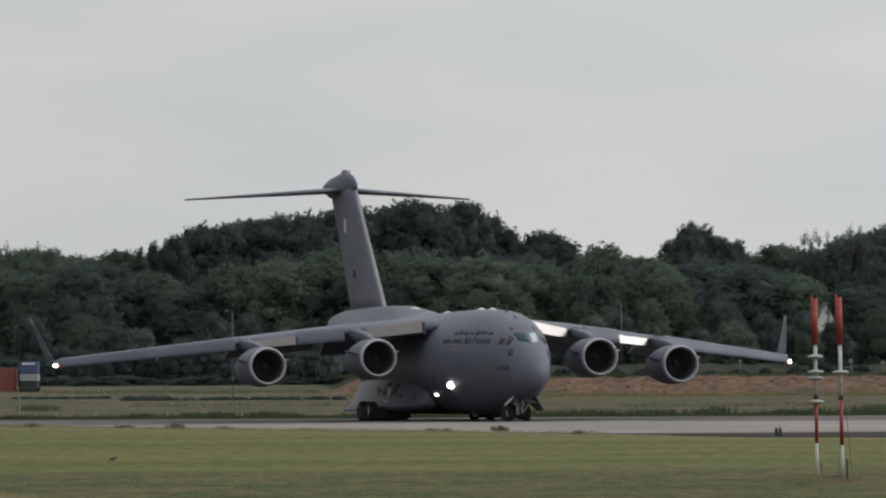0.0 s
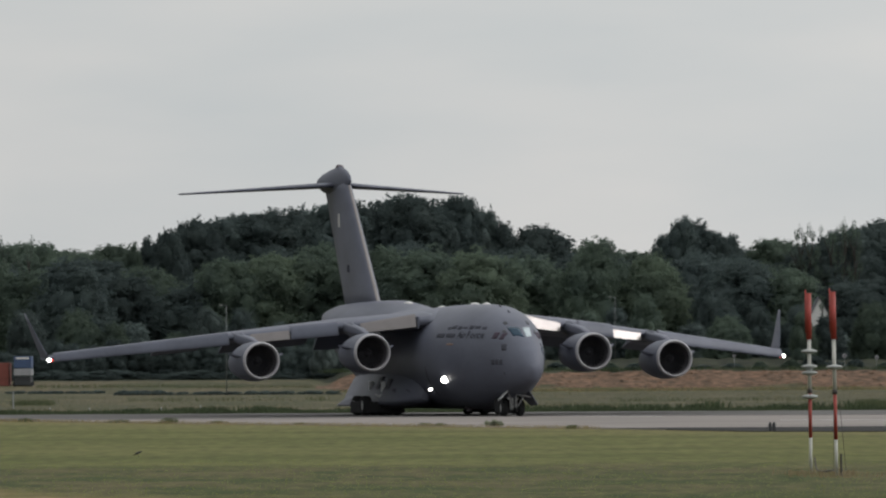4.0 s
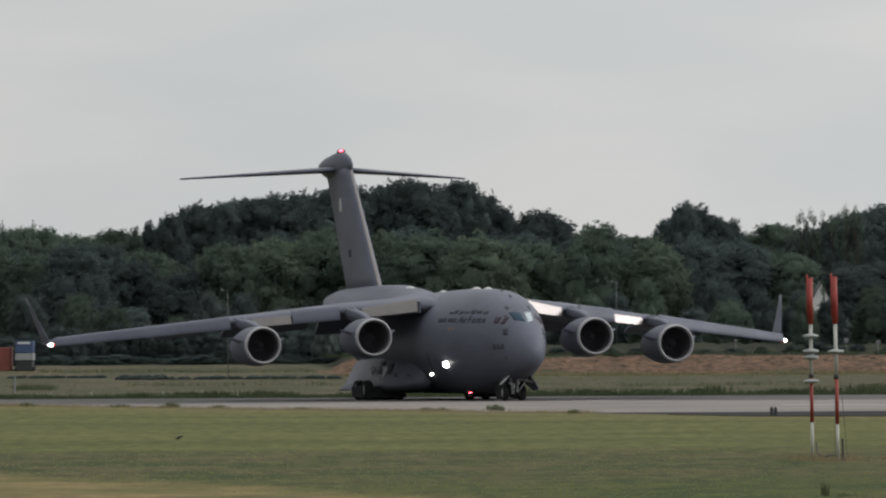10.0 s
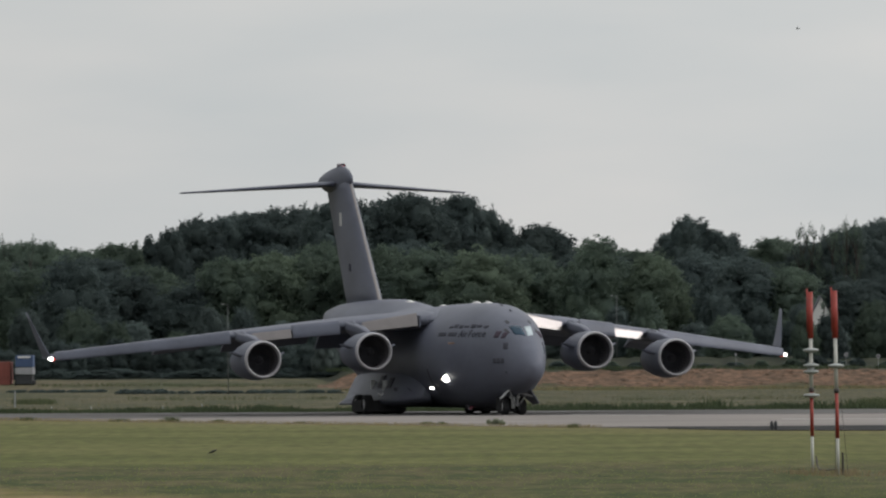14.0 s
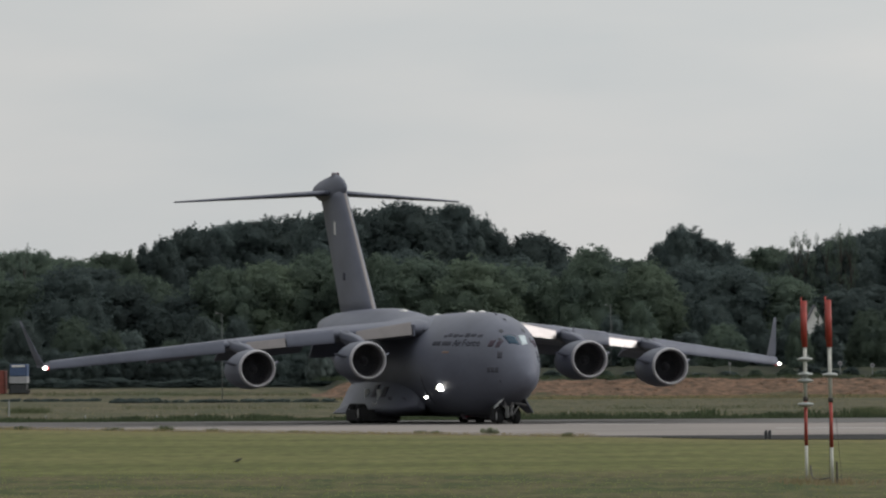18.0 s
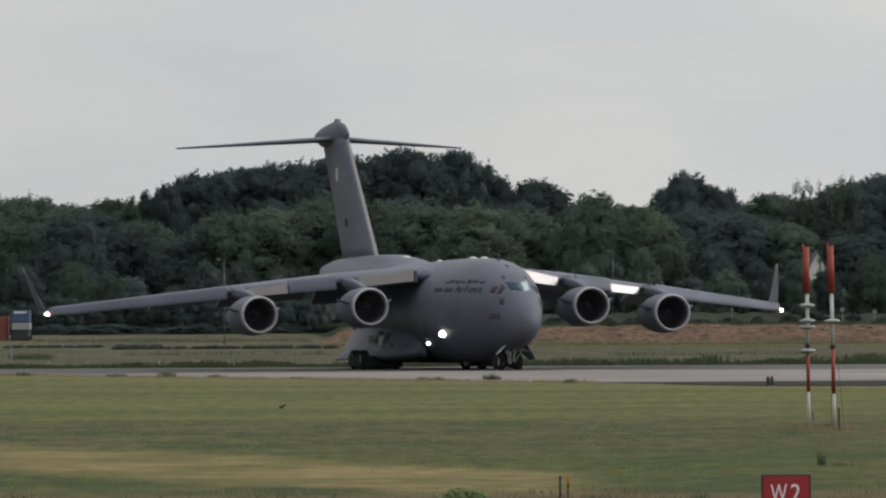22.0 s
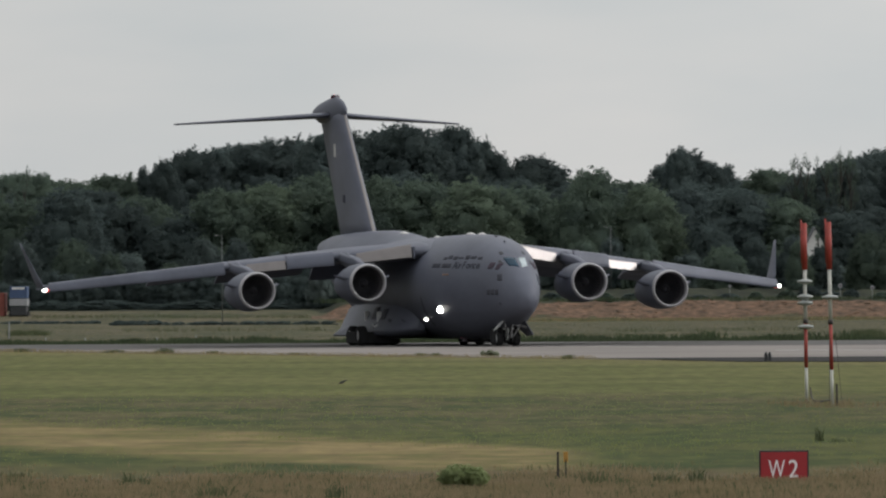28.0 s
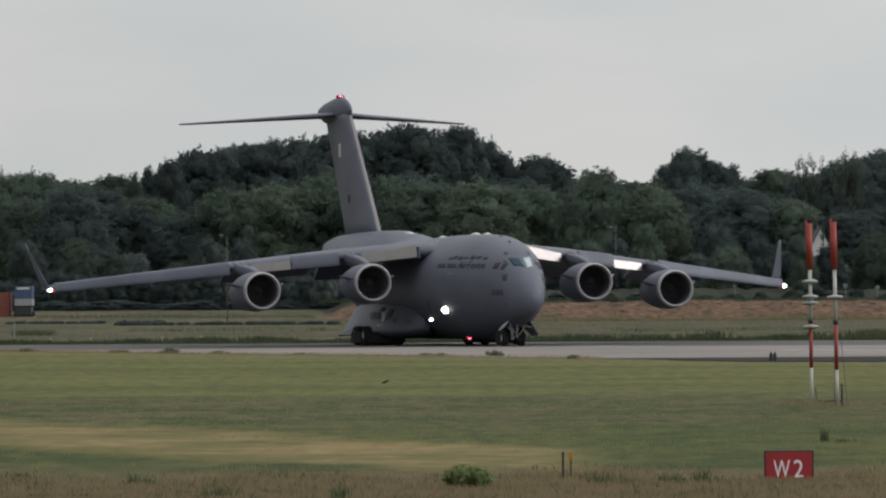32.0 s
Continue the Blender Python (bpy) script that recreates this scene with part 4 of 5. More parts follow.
# ---- approach masts, sign and markers ----
def build_mast(x, y, discs, top, lean):
    mast = thing("antenna_mast", "slender antenna mast in red and white bands on grass", "mast", pose(x, y, 0, 0, -lean, 0), "antenna masts")
    for z0, z1, r0, r1, mat, nm in ((0, 1.25, 0.056, 0.056, M_WHITE, "white_band"), (1.25, 2.88, 0.062, 0.062, M_RED, "red_band"),
                                    (2.88, 4.68, 0.066, 0.066, M_WHITE, "white_band"), (4.68, top, 0.10, 0.10, M_RED, "red_band")):
        part(nm, tube_bm(r0, r1, z0, z1, 18), mat, mast, "", True)
    part("top_rod", tube_bm(0.03, 0.03, 4.9, top + 0.12, 10, (-0.10, 0.02)), M_RED, mast, "thin red rod at the top", True)
    part("collar", tube_bm(0.09, 0.09, 2.80, 2.95, 16), M_CABLE, mast, "black collar", True)
    for z in discs:
        v, f = loft(revolve([(z - 0.07, 0.1), (z - 0.02, 0.26), (z + 0.02, 0.285), (z + 0.05, 0.25), (z + 0.09, 0.09)], 24, "z"))
        piece("disc", v, f, M_DISC, mast, "pale grey disc")
    return mast


ma = build_mast(12.86, 372, (4.25, 3.72, 3.50, 2.67), 6.3, 0.6)
part("bracket", tube_bm(0.1, 0.1, 3.42, 3.75, 14), M_DISC, ma)
mb = build_mast(13.46, 364, (3.72,), 6.3, 1.0)
part("conduit", tube_bm(0.035, 0.035, 0.0, 0.75, 8, (0.16, 0)), M_CABLE, mb, "black conduit at the foot")


def wire(name, pts, r, mat, label, category):
    cu = bpy.data.curves.new(name, "CURVE")
    cu.dimensions, cu.bevel_depth, cu.bevel_resolution = "3D", r, 2
    sp = cu.splines.new("POLY")
    sp.points.add(len(pts) - 1)
    for q, p in zip(sp.points, pts):
        q.co = (*p, 1)
    cu.materials.append(mat)
    tmp = new(name, cu)
    bpy.context.view_layer.update()
    me = bpy.data.meshes.new_from_object(tmp.evaluated_get(bpy.context.evaluated_depsgraph_get()))
    bpy.data.objects.remove(tmp)
    return tagged(new(name, me), label, category)


wire("cable", [(12.97 + 0.5 * q, 371.5 - 7.3 * q, 0.42 * (1 - q) ** 24 + 0.14 - 0.04 * math.sin(5 * q)) for q in np.linspace(0, 1, 30)], 0.03, M_CABLE,
     "black cable lying between two mast feet", "cable")
for dx in (-0.12, 0.32):
    wire("guy_wire", [(13.42 + dx * 0.4, 364, 2.7), (13.46 + dx, 363.6, 0.0)], 0.008, M_CABLE, "thin dark guy wire beside a mast", "wire")


def build_sign():
    sign = thing("taxiway_sign", "red taxiway sign with white characters W2 in dry grass", "sign", pose((1394 - 784) / 82.0, 229.7, 0))
    part("sign_box", box_bm(1.07, 0.16, 0.70, (0, 0.09, 0.36), 0.012), M_SIGNFRAME, sign, "black sign housing")
    part("sign_face", box_bm(1.0, 0.02, 0.63, (0, 0.0, 0.36), 0.004), M_SIGNRED, sign, "red sign face")
    for side in (-0.4, 0.4):
        part("sign_leg", box_bm(0.06, 0.06, 0.06, (side, 0.09, 0.02)), M_SIGNFRAME, sign)
    for ch, x, wide in (("W", -0.335, 0.62), ("2", 0.085, 0.86)):
        cu = bpy.data.curves.new("character", "FONT")
        cu.body, cu.size, cu.extrude, cu.offset = ch, 0.55, 0.004, 0.002
        tmp = bpy.data.objects.new("character", cu)
        scene.collection.objects.link(tmp)
        bpy.context.view_layer.update()
        me = bpy.data.meshes.new_from_object(tmp.evaluated_get(bpy.context.evaluated_depsgraph_get()))
        bpy.data.objects.remove(tmp)
        me.transform(pose(0, 0, 0, 90, 0, 0) @ Matrix.Diagonal((wide, 1, 1, 1)))
        me.materials.clear()
        me.materials.append(M_SIGNWHITE)
        ob = new("character", me)
        ob.parent, ob.matrix_basis = sign, pose(x, -0.016, 0.125)


build_sign()
mk = thing("marker_post", "thin dark wooden post in dry grass", "post", pose(2.62, 235, 0))
part("post", box_bm(0.05, 0.05, 0.62, (0, 0, 0.31), 0.008), M_POST, mk)
mk = thing("marker_post", "small marker with a yellow plate on a thin stake", "post", pose(2.80, 235.5, 0))
part("stake", box_bm(0.03, 0.03, 0.45, (0, 0, 0.22)), M_POST, mk)
part("plate", box_bm(0.10, 0.03, 0.22, (0, 0, 0.5), 0.01), M_YELLOW, mk, "yellow plate")

bx = thing("junction_box", "pair of black boxes on the grass edge", "box", pose(17.1, 553, 0))
for dx in (-0.1, 0.1):
    part("box", box_bm(0.17, 0.2, 0.42, (dx, 0, 0.21), 0.04), M_BLACKBOX, bx)
    part("cap", box_bm(0.1, 0.12, 0.08, (dx, 0, 0.45), 0.02), M_BLACKBOX, bx)


def lamp_post(x, y, h, z=0.0, arm=-0.5):
    lp = thing("lamp_post", "slim grey steel lamp post before the trees", "lamp post", pose(x, y, z), "lamp posts")
    part("pole", tube_bm(0.05, 0.03, 0, h, 10), M_POLE, lp, "", True)
    part("arm", box_bm(abs(arm), 0.05, 0.04, (arm / 2, 0, h - 0.03)), M_POLE, lp)
    part("lantern", box_bm(0.3, 0.15, 0.08, (arm, 0, h), 0.02), M_DISC, lp)


lamp_post(-20.3, 1000, 8.5, 0.0)
lamp_post(18.05, 1112, 6.4, 3.2)


def small_sign(x, y, z, shape):
    sg = thing("road_sign", "small white road sign on a thin post", "sign", pose(x, y, z), "road signs")
    part("post", tube_bm(0.03, 0.03, 0, 1.2, 8), M_GALV, sg)
    n = 3 if shape == "triangle" else 20
    bm = bmesh.new()
    bmesh.ops.create_cone(bm, cap_ends=True, segments=n, radius1=0.22, radius2=0.22, depth=0.04,
                          matrix=pose(0, -0.05, 1.25, 90, 0, 0) @ pose(0, 0, 0, 0, 0, -90 if n == 3 else 0))
    part("plate", bm, M_CABWHITE, sg, "white plate")
    if n > 3:
        bm = bmesh.new()
        bmesh.ops.create_cone(bm, cap_ends=True, segments=n, radius1=0.09, radius2=0.09, depth=0.04, matrix=pose(0, -0.08, 1.25, 90, 0, 0))
        part("emblem", bm, M_MAROON, sg, "dark red emblem")


for px, kind in ((1300, "triangle"), (1495, "round"), (1552, "round")):
    xx = (px - 784) / 17.4
    small_sign(xx, 1082, bank_height(xx, 1082), kind)

fp = thing("fence_post", "short pale fence post in the field", "post", pose(-32.4, 803, 0))
part("post", tube_bm(0.06, 0.06, 0, 1.25, 10), M_GALV, fp)

lorry = thing("lorry", "blue and white lorry standing beyond the field", "lorry", pose(-42.55, 1078, 0.2))
part("box_body", box_bm(1.75, 6.0, 1.2, (0, 3, 2.95), 0.06), M_BLUE, lorry, "blue box body")
part("lower_body", box_bm(1.8, 6.0, 0.7, (0, 3, 1.95), 0.05), M_CABWHITE, lorry, "white lower body")
part("light_strip", box_bm(1.3, 0.04, 0.2, (0, -0.03, 3.35)), M_PALE, lorry, "pale strip")
part("chassis", box_bm(1.6, 5.6, 0.9, (0, 3, 1.05), 0.04), M_BLACKBOX, lorry)
for wx in (-0.85, 0.85):
    for wy in (1.2, 4.8):
        bm = bmesh.new()
        bmesh.ops.create_cone(bm, cap_ends=True, segments=18, radius1=0.5, radius2=0.5, depth=0.3, matrix=pose(wx, wy, 0.5, 0, 90, 0))
        part("wheel", bm, M_TYRE, lorry)
ct = thing("container", "rust-red steel container beyond the field", "container", pose(-45.3, 1080, 0.2))
part("body", box_bm(2.6, 6, 2.6, (0, 3, 1.6), 0.05), M_RUST, ct)
part("base_frame", box_bm(2.5, 5.9, 0.3, (0, 3, 0.15)), M_BLACKBOX, ct)

hut = thing("house", "white gabled house half hidden behind trees", "house", pose(40.2, 1134, bank_height(40.2, 1134)))
gable = [(-1.6, 0.0), (1.6, 0.0), (1.6, 3.2), (0.0, 6.3), (-1.6, 3.2)]
v, f = loft([[(x, y, z) for x, z in gable] for y in (0.0, 7.0)])
piece("wall", v, f, M_PALE, hut, "white rendered wall", smooth=False)
for side in (1, -1):
    edge = [(side * 1.75, 2.98), (0.0, 6.36), (0.0, 6.48), (side * 1.75, 3.12)]
    v, f = loft([[(x, y, z) for x, z in edge] for y in (-0.2, 7.2)])
    piece("roof", v, f, M_SEAL, hut, "dark roof slope", smooth=False)

# ---- trees ----
def leaf_cloud(rng, blobs, count, size):
    """Many small bent leaf sprays scattered in and on a set of lumps."""
    verts, faces = [], []
    vol = [b[1][0] * b[1][1] * b[1][2] for b in blobs]
    tot = sum(vol)
    for (c, r), w in zip(blobs, vol):
        for _ in range(int(count * w / tot) + 1):
            d = Vector((rng.gauss(0, 1), rng.gauss(0, 1), rng.gauss(0, 1))).normalized()
            k = 1.28 - 0.6 * rng.random() ** 0.7
            p = Vector((c[0] + d.x * r[0] * k, c[1] + d.y * r[1] * k, c[2] + d.z * r[2] * k))
            nrm = (d + Vector((rng.gauss(0, 0.5), rng.gauss(0, 0.5), rng.gauss(0.25, 0.5)))).normalized()
            t = nrm.orthogonal().normalized()
            t = Matrix.Rotation(rng.uniform(0, 6.28), 3, nrm) @ t
            b = nrm.cross(t)
            s = size * rng.uniform(0.55, 1.3)
            i = len(verts)
            verts += [p + t * s, p + b * s * 0.6 + nrm * s * 0.25, p - t * s, p - b * s * 0.6 + nrm * s * 0.2]
            faces.append((i, i + 1, i + 2, i + 3))
    return verts, faces


def ico(subdivisions):
    bm = bmesh.new()
    bmesh.ops.create_icosphere(bm, subdivisions=subdivisions, radius=1)
    bm.verts.index_update()
    v = np.array([q.co[:] for q in bm.verts])
    f = np.array([[q.index for q in fc.verts] for fc in bm.faces])
    bm.free()
    return v, f


ICO_MID = ico(2)

# limbs of a crown, by kind: how high, how far out, how many, how thick (a tree is 10 m high here)
LOBES = {
    "round": ((8.4, 0.6, 3, 1.3), (7.2, 1.7, 6, 1.4), (5.6, 2.3, 7, 1.5), (3.8, 2.4, 7, 1.5), (2.2, 2.1, 6, 1.3), (5.0, 0.0, 1, 2.7)),
    "oak": ((8.6, 1.3, 4, 1.05), (7.4, 2.3, 6, 1.25), (6.0, 2.8, 7, 1.35), (4.2, 2.6, 7, 1.4), (2.4, 2.0, 5, 1.3), (5.6, 0.0, 1, 2.7)),
    "tall": ((9.2, 0.5, 3, 0.62), (8.4, 1.15, 6, 0.72), (7.3, 1.6, 7, 0.82), (6.1, 1.75, 8, 0.85), (4.8, 1.7, 7, 0.9), (3.5, 1.5, 6, 0.9), (7.2, 0, 1, 1.7), (5.0, 0, 1, 1.8)),
    "bushy": ((8.3, 0.9, 4, 1.4), (6.2, 2.0, 6, 1.6), (3.9, 2.5, 8, 1.6), (1.7, 2.6, 8, 1.5), (4.0, 0.0, 1, 2.7)),
    "upright": ((9.3, 0.15, 2, 0.5), (8.3, 0.45, 3, 0.62), (7.0, 0.65, 4, 0.75), (5.6, 0.8, 4, 0.8), (4.2, 0.8, 4, 0.8), (2.6, 0.8, 4, 0.8), (6.0, 0.0, 1, 0.9)),
}


def tree_crown(seed, kind):
    """Limb-sized lobes with an uneven, clumped skin of small leaf sprays."""
    g = np.random.default_rng(seed)
    fine = 0.55 if kind in ("tall", "upright") else 1.0
    lobes = []
    for z, out, n, r in LOBES[kind]:
        turn = g.uniform(0, 6.28)
        for k in range(n):
            a = turn + 6.283 * k / n + g.normal(0, 0.25)
            o = out * g.uniform(0.8, 1.15)
            lobes.append((np.array([math.cos(a) * o, math.sin(a) * o, z + g.normal(0, 0.3 * fine)]), r * g.uniform(0.8, 1.2)))
    waves = [(g.normal(0, 1, 3) * q / fine, g.uniform(0, 6.28), h * fine) for q, h in ((2.2, 0.16), (2.8, 0.15), (3.6, 0.14), (4.6, 0.13), (6.0, 0.11), (8.0, 0.09))]

    def skin(d, c, r):
        p = c + d * r
        return r + sum(h * np.sin(p @ k + w) for k, w, h in waves)

    centres, radii = np.array([c for c, r in lobes]), np.array([r for c, r in lobes])
    vs, fs, qs, n0 = [], [], [], 0
    for i, (c, r) in enumerate(lobes):
        vs.append(c + ICO_MID[0] * (skin(ICO_MID[0], c, r) * 0.9 - 0.08 * fine)[:, None])
        fs.append(ICO_MID[1] + n0)
        n0 += len(ICO_MID[0])
        # twigs on the skin, each with its own tuft of sprays
        n = int(64 * r * r / fine ** 1.7)
        w = g.normal(0, 1, (n, 3))
        w /= np.linalg.norm(w, axis=1)[:, None]
        at = c + w * (skin(w, c, r) + fine * (0.5 * g.random(n) ** 1.5 - 0.12))[:, None]
        gap = np.linalg.norm(at[:, None, :] - centres[None], axis=2) - 0.92 * radii[None]
        gap[:, i] = 1
        keep = gap.min(axis=1) > 0
        w, at = np.repeat(w[keep], 13, axis=0), np.repeat(at[keep], 13, axis=0)
        n = len(at)
        at = at + g.normal(0, 0.15 * fine, (n, 3)) * np.array([1, 1, 0.75])
        nrm = w * 0.8 + g.normal(0, 0.7, (n, 3)) + np.array([0, 0, 0.35])
        nrm /= np.linalg.norm(nrm, axis=1)[:, None]
        t = np.cross(nrm, g.normal(0, 1, (n, 3)))
        t /= np.linalg.norm(t, axis=1)[:, None]
        b = np.cross(nrm, t)
        s = (fine * g.uniform(0.07, 0.16, n))[:, None]
        qs.append(np.stack([at + t * s, at + b * s * 0.6 + nrm * s * 0.3, at - t * s, at - b * s * 0.6 + nrm * s * 0.2], axis=1).reshape(-1, 3))
    tri_v, tri_f = np.concatenate(vs), np.concatenate(fs)
    qv = np.concatenate(qs)
    qf = np.arange(len(qv)).reshape(-1, 4) + len(tri_v)
    v = np.concatenate([tri_v, qv])
    me = bpy.data.meshes.new("crown")
    me.vertices.add(len(v))
    me.vertices.foreach_set("co", v.astype(np.float32).ravel())
    me.loops.add(tri_f.size + qf.size)
    me.loops.foreach_set("vertex_index", np.concatenate([tri_f.ravel(), qf.ravel()]).astype(np.int32))
    me.polygons.add(len(tri_f) + len(qf))
    me.polygons.foreach_set("loop_start", np.concatenate([np.arange(len(tri_f)) * 3, tri_f.size + np.arange(len(qf)) * 4]).astype(np.int32))
    me.update(calc_edges=True)
    return me, v, [c for c, r in lobes if r < 1.65]


def tree_trunk(limbs):
    rings = []
    for z, r, dx in ((0, 0.26, 0), (0.4, 0.2, 0), (2, 0.17, 0.05), (4, 0.13, -0.05), (6.5, 0.08, 0.1), (8.2, 0.03, 0.05)):
        rings.append([(dx + r * math.cos(w), r * math.sin(w), z) for w in np.linspace(0, 2 * math.pi, 8, endpoint=False)])
    tv, tf = loft(rings)
    for c in limbs:
        z0 = max(1.4, c[2] - 2.0)
        d = Vector(c) - Vector((0, 0, z0))
        side = d.cross(Vector((0, 0, 1))).normalized() if d.xy.length > 0.05 else Vector((1, 0, 0))
        up = side.cross(d).normalized()
        rings = []
        for q, rr in ((0, 0.09), (0.5, 0.055), (1, 0.018)):
            cc = Vector((0, 0, z0)) + d * q
            rings.append([cc + side * rr * math.cos(w) + up * rr * math.sin(w) for w in np.linspace(0, 2 * math.pi, 6, endpoint=False)])
        lv, lf = loft(rings)
        i = len(tv)
        tv += lv
        tf += [tuple(i + k for k in q) for q in lf]
    return tv, tf


def sparse_crown(seed):
    """A thin treetop: small separate leaf clumps on bare limbs."""
    r = random.Random(seed)
    blobs = []
    for _ in range(16):
        a, rr, z = r.uniform(0, 6.28), r.uniform(0.3, 2.8), r.uniform(5.0, 9.6)
        blobs.append(((math.cos(a) * rr, math.sin(a) * rr, z), (r.uniform(0.3, 0.7), r.uniform(0.3, 0.7), r.uniform(0.3, 0.6))))
    return leaf_cloud(r, blobs, 1300, 0.10), [c for c, _ in blobs]


TREES = {}
for kind, seeds in (("round", (1, 2, 3, 4)), ("oak", (6, 7, 8)), ("tall", (31, 32, 33, 34)), ("bushy", (11, 12, 13)), ("upright", (16, 17))):
    for sd in seeds:
        me, v, limbs = tree_crown(sd, kind)
        me.materials.append(None)
        TREES.setdefault(kind, []).append((me, mesh_from("trunk", *tree_trunk(limbs), M_BARK), float(np.quantile(np.abs(v[:, 0]), 0.985)) * 2, float(np.quantile(v[:, 2], 0.9985))))
for sd in (21, 22, 23):
    (v, f), limbs = sparse_crown(sd)
    me = mesh_from("crown", v, f, [None])
    TREES.setdefault("sparse", []).append((me, mesh_from("trunk", *tree_trunk(limbs), M_BARK), 6.0, 9.8))


def plant(x, y, width, height, kind, mat, rng, name="tree", label="", lift=0.0):
    me, tm, wide, top = rng.choice(TREES[kind])
    t = thing(name, label, "tree" if name == "tree" else "bush", pose(x, y, bank_height(x, y) - lift, 0, 0, rng.uniform(0, 360)), "trees behind the runway")
    sc = (width / wide, width / wide, (height + lift) / top)
    for nm, data in (("trunk", tm), ("crown", me)):
        ob = new(nm, data)
        ob.parent, ob.scale = t, sc
        if nm == "crown":
            ob.material_slots[0].link = "OBJECT"
            ob.material_slots[0].material = mat
    return t


def skyline(x, table):
    return float(np.interp(x, [a for a, _ in table], [b for _, b in table]))


# heights of the wood's edge above the airfield, by place across
BACK = [(-70, 16.5), (-53.6, 17.3), (-49.6, 17.5), (-47.8, 16.7), (-45, 17.1), (-41.9, 16.8), (-40.1, 17.4), (-38, 17), (-36.4, 18.9), (-35.3, 18.3), (-33.7, 18.2),
        (-31.2, 20), (-28.5, 21), (-26, 20.3), (-23.3, 21.6), (-20.2, 22), (-17.9, 21.3), (-15.7, 21.8), (-8.1, 22.6), (1.9, 22.9), (3.6, 22.1), (5.2, 21.6),
        (7.1, 20.3), (8.3, 17.6), (11.2, 19.5), (13, 18.6), (14.3, 16.3), (20.9, 16.4), (25, 16.2), (26.8, 17.6), (28.5, 19.3), (30.6, 20.2), (32.6, 18.6),
        (35.7, 17.2), (37, 16.3), (39.5, 17.6), (43, 17.6), (45.7, 16), (48.2, 18.2), (52.3, 19.3), (54.6, 20), (70, 20)]
FRONT = [(-70, 14), (-50, 15), (-38, 14), (-33, 13), (-28, 13), (-22, 15.4), (-15, 15.4), (-11, 15.6), (-2, 15.6), (2, 14.6), (8, 15.4), (14, 15.2), (18, 16), (24, 15.6),
         (29, 15.4), (33, 13.6), (38, 12.5), (44, 11.5), (50, 11), (70, 12)]


def build_wood():
    rng = random.Random(7)
    x = -84.0
    while x < 84:       # the tall back row
        h = skyline(x, BACK) + rng.uniform(-0.5, 0.35)
        dark = -36 < x < 14.3 or 25 < x < 37 or x > 44
        kind = "upright" if -38 < x < -33 else "tall"
        steep = abs(skyline(x + 1.6, BACK) - skyline(x - 1.6, BACK)) > 1.5
        wide = rng.uniform(5.0, 6.6) if steep else rng.uniform(8.0, 11.0)
        plant(x, 1300 + rng.uniform(-14, 14), wide if kind != "upright" else 3.2, h - bank_height(x, 1300), kind, M_LEAF_B if dark else M_LEAF_A, rng,
              label="tall dark green broadleaf tree in the wood's edge" if dark else "tall green broadleaf tree in the wood's edge")
        if kind == "upright":
            plant(x, 1312, 6.5, h - 1.1 - bank_height(x, 1312), "tall", M_LEAF_B, rng, label="tall dark green broadleaf tree in the wood's edge")
        x += 1.5 if kind == "upright" else rng.uniform(1.5, 2.0) if steep else rng.uniform(2.2, 3.4)
    x = -78.0
    while x < 78:       # second row, filling in below
        h = min(skyline(x, BACK) - 1.5, skyline(x, FRONT) + 1.5) + rng.uniform(-2.0, 0.3)
        plant(x, 1250 + rng.uniform(-12, 12), rng.uniform(8, 11.5), h - bank_height(x, 1250), rng.choice(("round", "oak", "tall")), rng.choice((M_LEAF_A, M_LEAF_B, M_LEAF_B)), rng,
              label="dense green broadleaf tree in the wood")
        x += rng.uniform(4.2, 6.0)
    x = -74.0
    while x < 74:       # front row, crowns down to the undergrowth
        h = skyline(x, FRONT) + rng.uniform(-1.6, 0.7)
        light, gloom = -26 < x < 0 or 4 < x < 26, x < -27 or x > 36
        plant(x, 1190 + rng.uniform(-10, 10), min(rng.uniform(8.5, 12.5), 0.75 * h), h - bank_height(x, 1190), rng.choice(("round", "oak", "bushy")),
              rng.choice((M_LEAF_C, M_LEAF_A, M_LEAF_A) if light else (M_LEAF_B, M_LEAF_B, M_LEAF_B, M_LEAF_A) if gloom else (M_LEAF_A, M_LEAF_B)), rng,
              label="broad green tree at the front of the wood")
        x += rng.uniform(4.6, 7.0)
    x = -70.0
    while x < 70:       # undergrowth and young trees at the foot
        h = rng.choice((2.8, 3.6, 4.4, 5.5, 7.0))
        plant(x, 1158 + rng.uniform(-8, 8), rng.uniform(3.6, 5.4), h, "bushy", rng.choice((M_LEAF_D, M_LEAF_A, M_LEAF_B, M_LEAF_B)), rng, lift=h * 0.2,
              label="young leafy tree at the foot of the wood", name="tree")
        x += rng.uniform(3.0, 5.2)
    for x, w, h, mat in ((-39.0, 6.0, 8.6, M_LEAF_A), (-35.2, 4.4, 7.2, M_LEAF_A), (30.6, 5.6, 7.6, M_LEAF_A), (46.2, 5.6, 9.0, M_LEAF_A), (52.5, 5.0, 7.5, M_LEAF_A)):
        plant(x, 1140, w, h - bank_height(x, 1140), "bushy", mat, rng, lift=0.8, label="round-headed green tree at the foot of the wood")
    for x, h in ((43.3, 18.9), (44.6, 18.7), (47.0, 19.4), (48.7, 19.6), (49.9, 19.9), (-52.7, 17.9), (-50.0, 17.9)):
        plant(x, 1286, 3.6, h - bank_height(x, 1286), "sparse", M_LEAF_A, rng, label="thin see-through treetop above the wood")
    x = -58.0
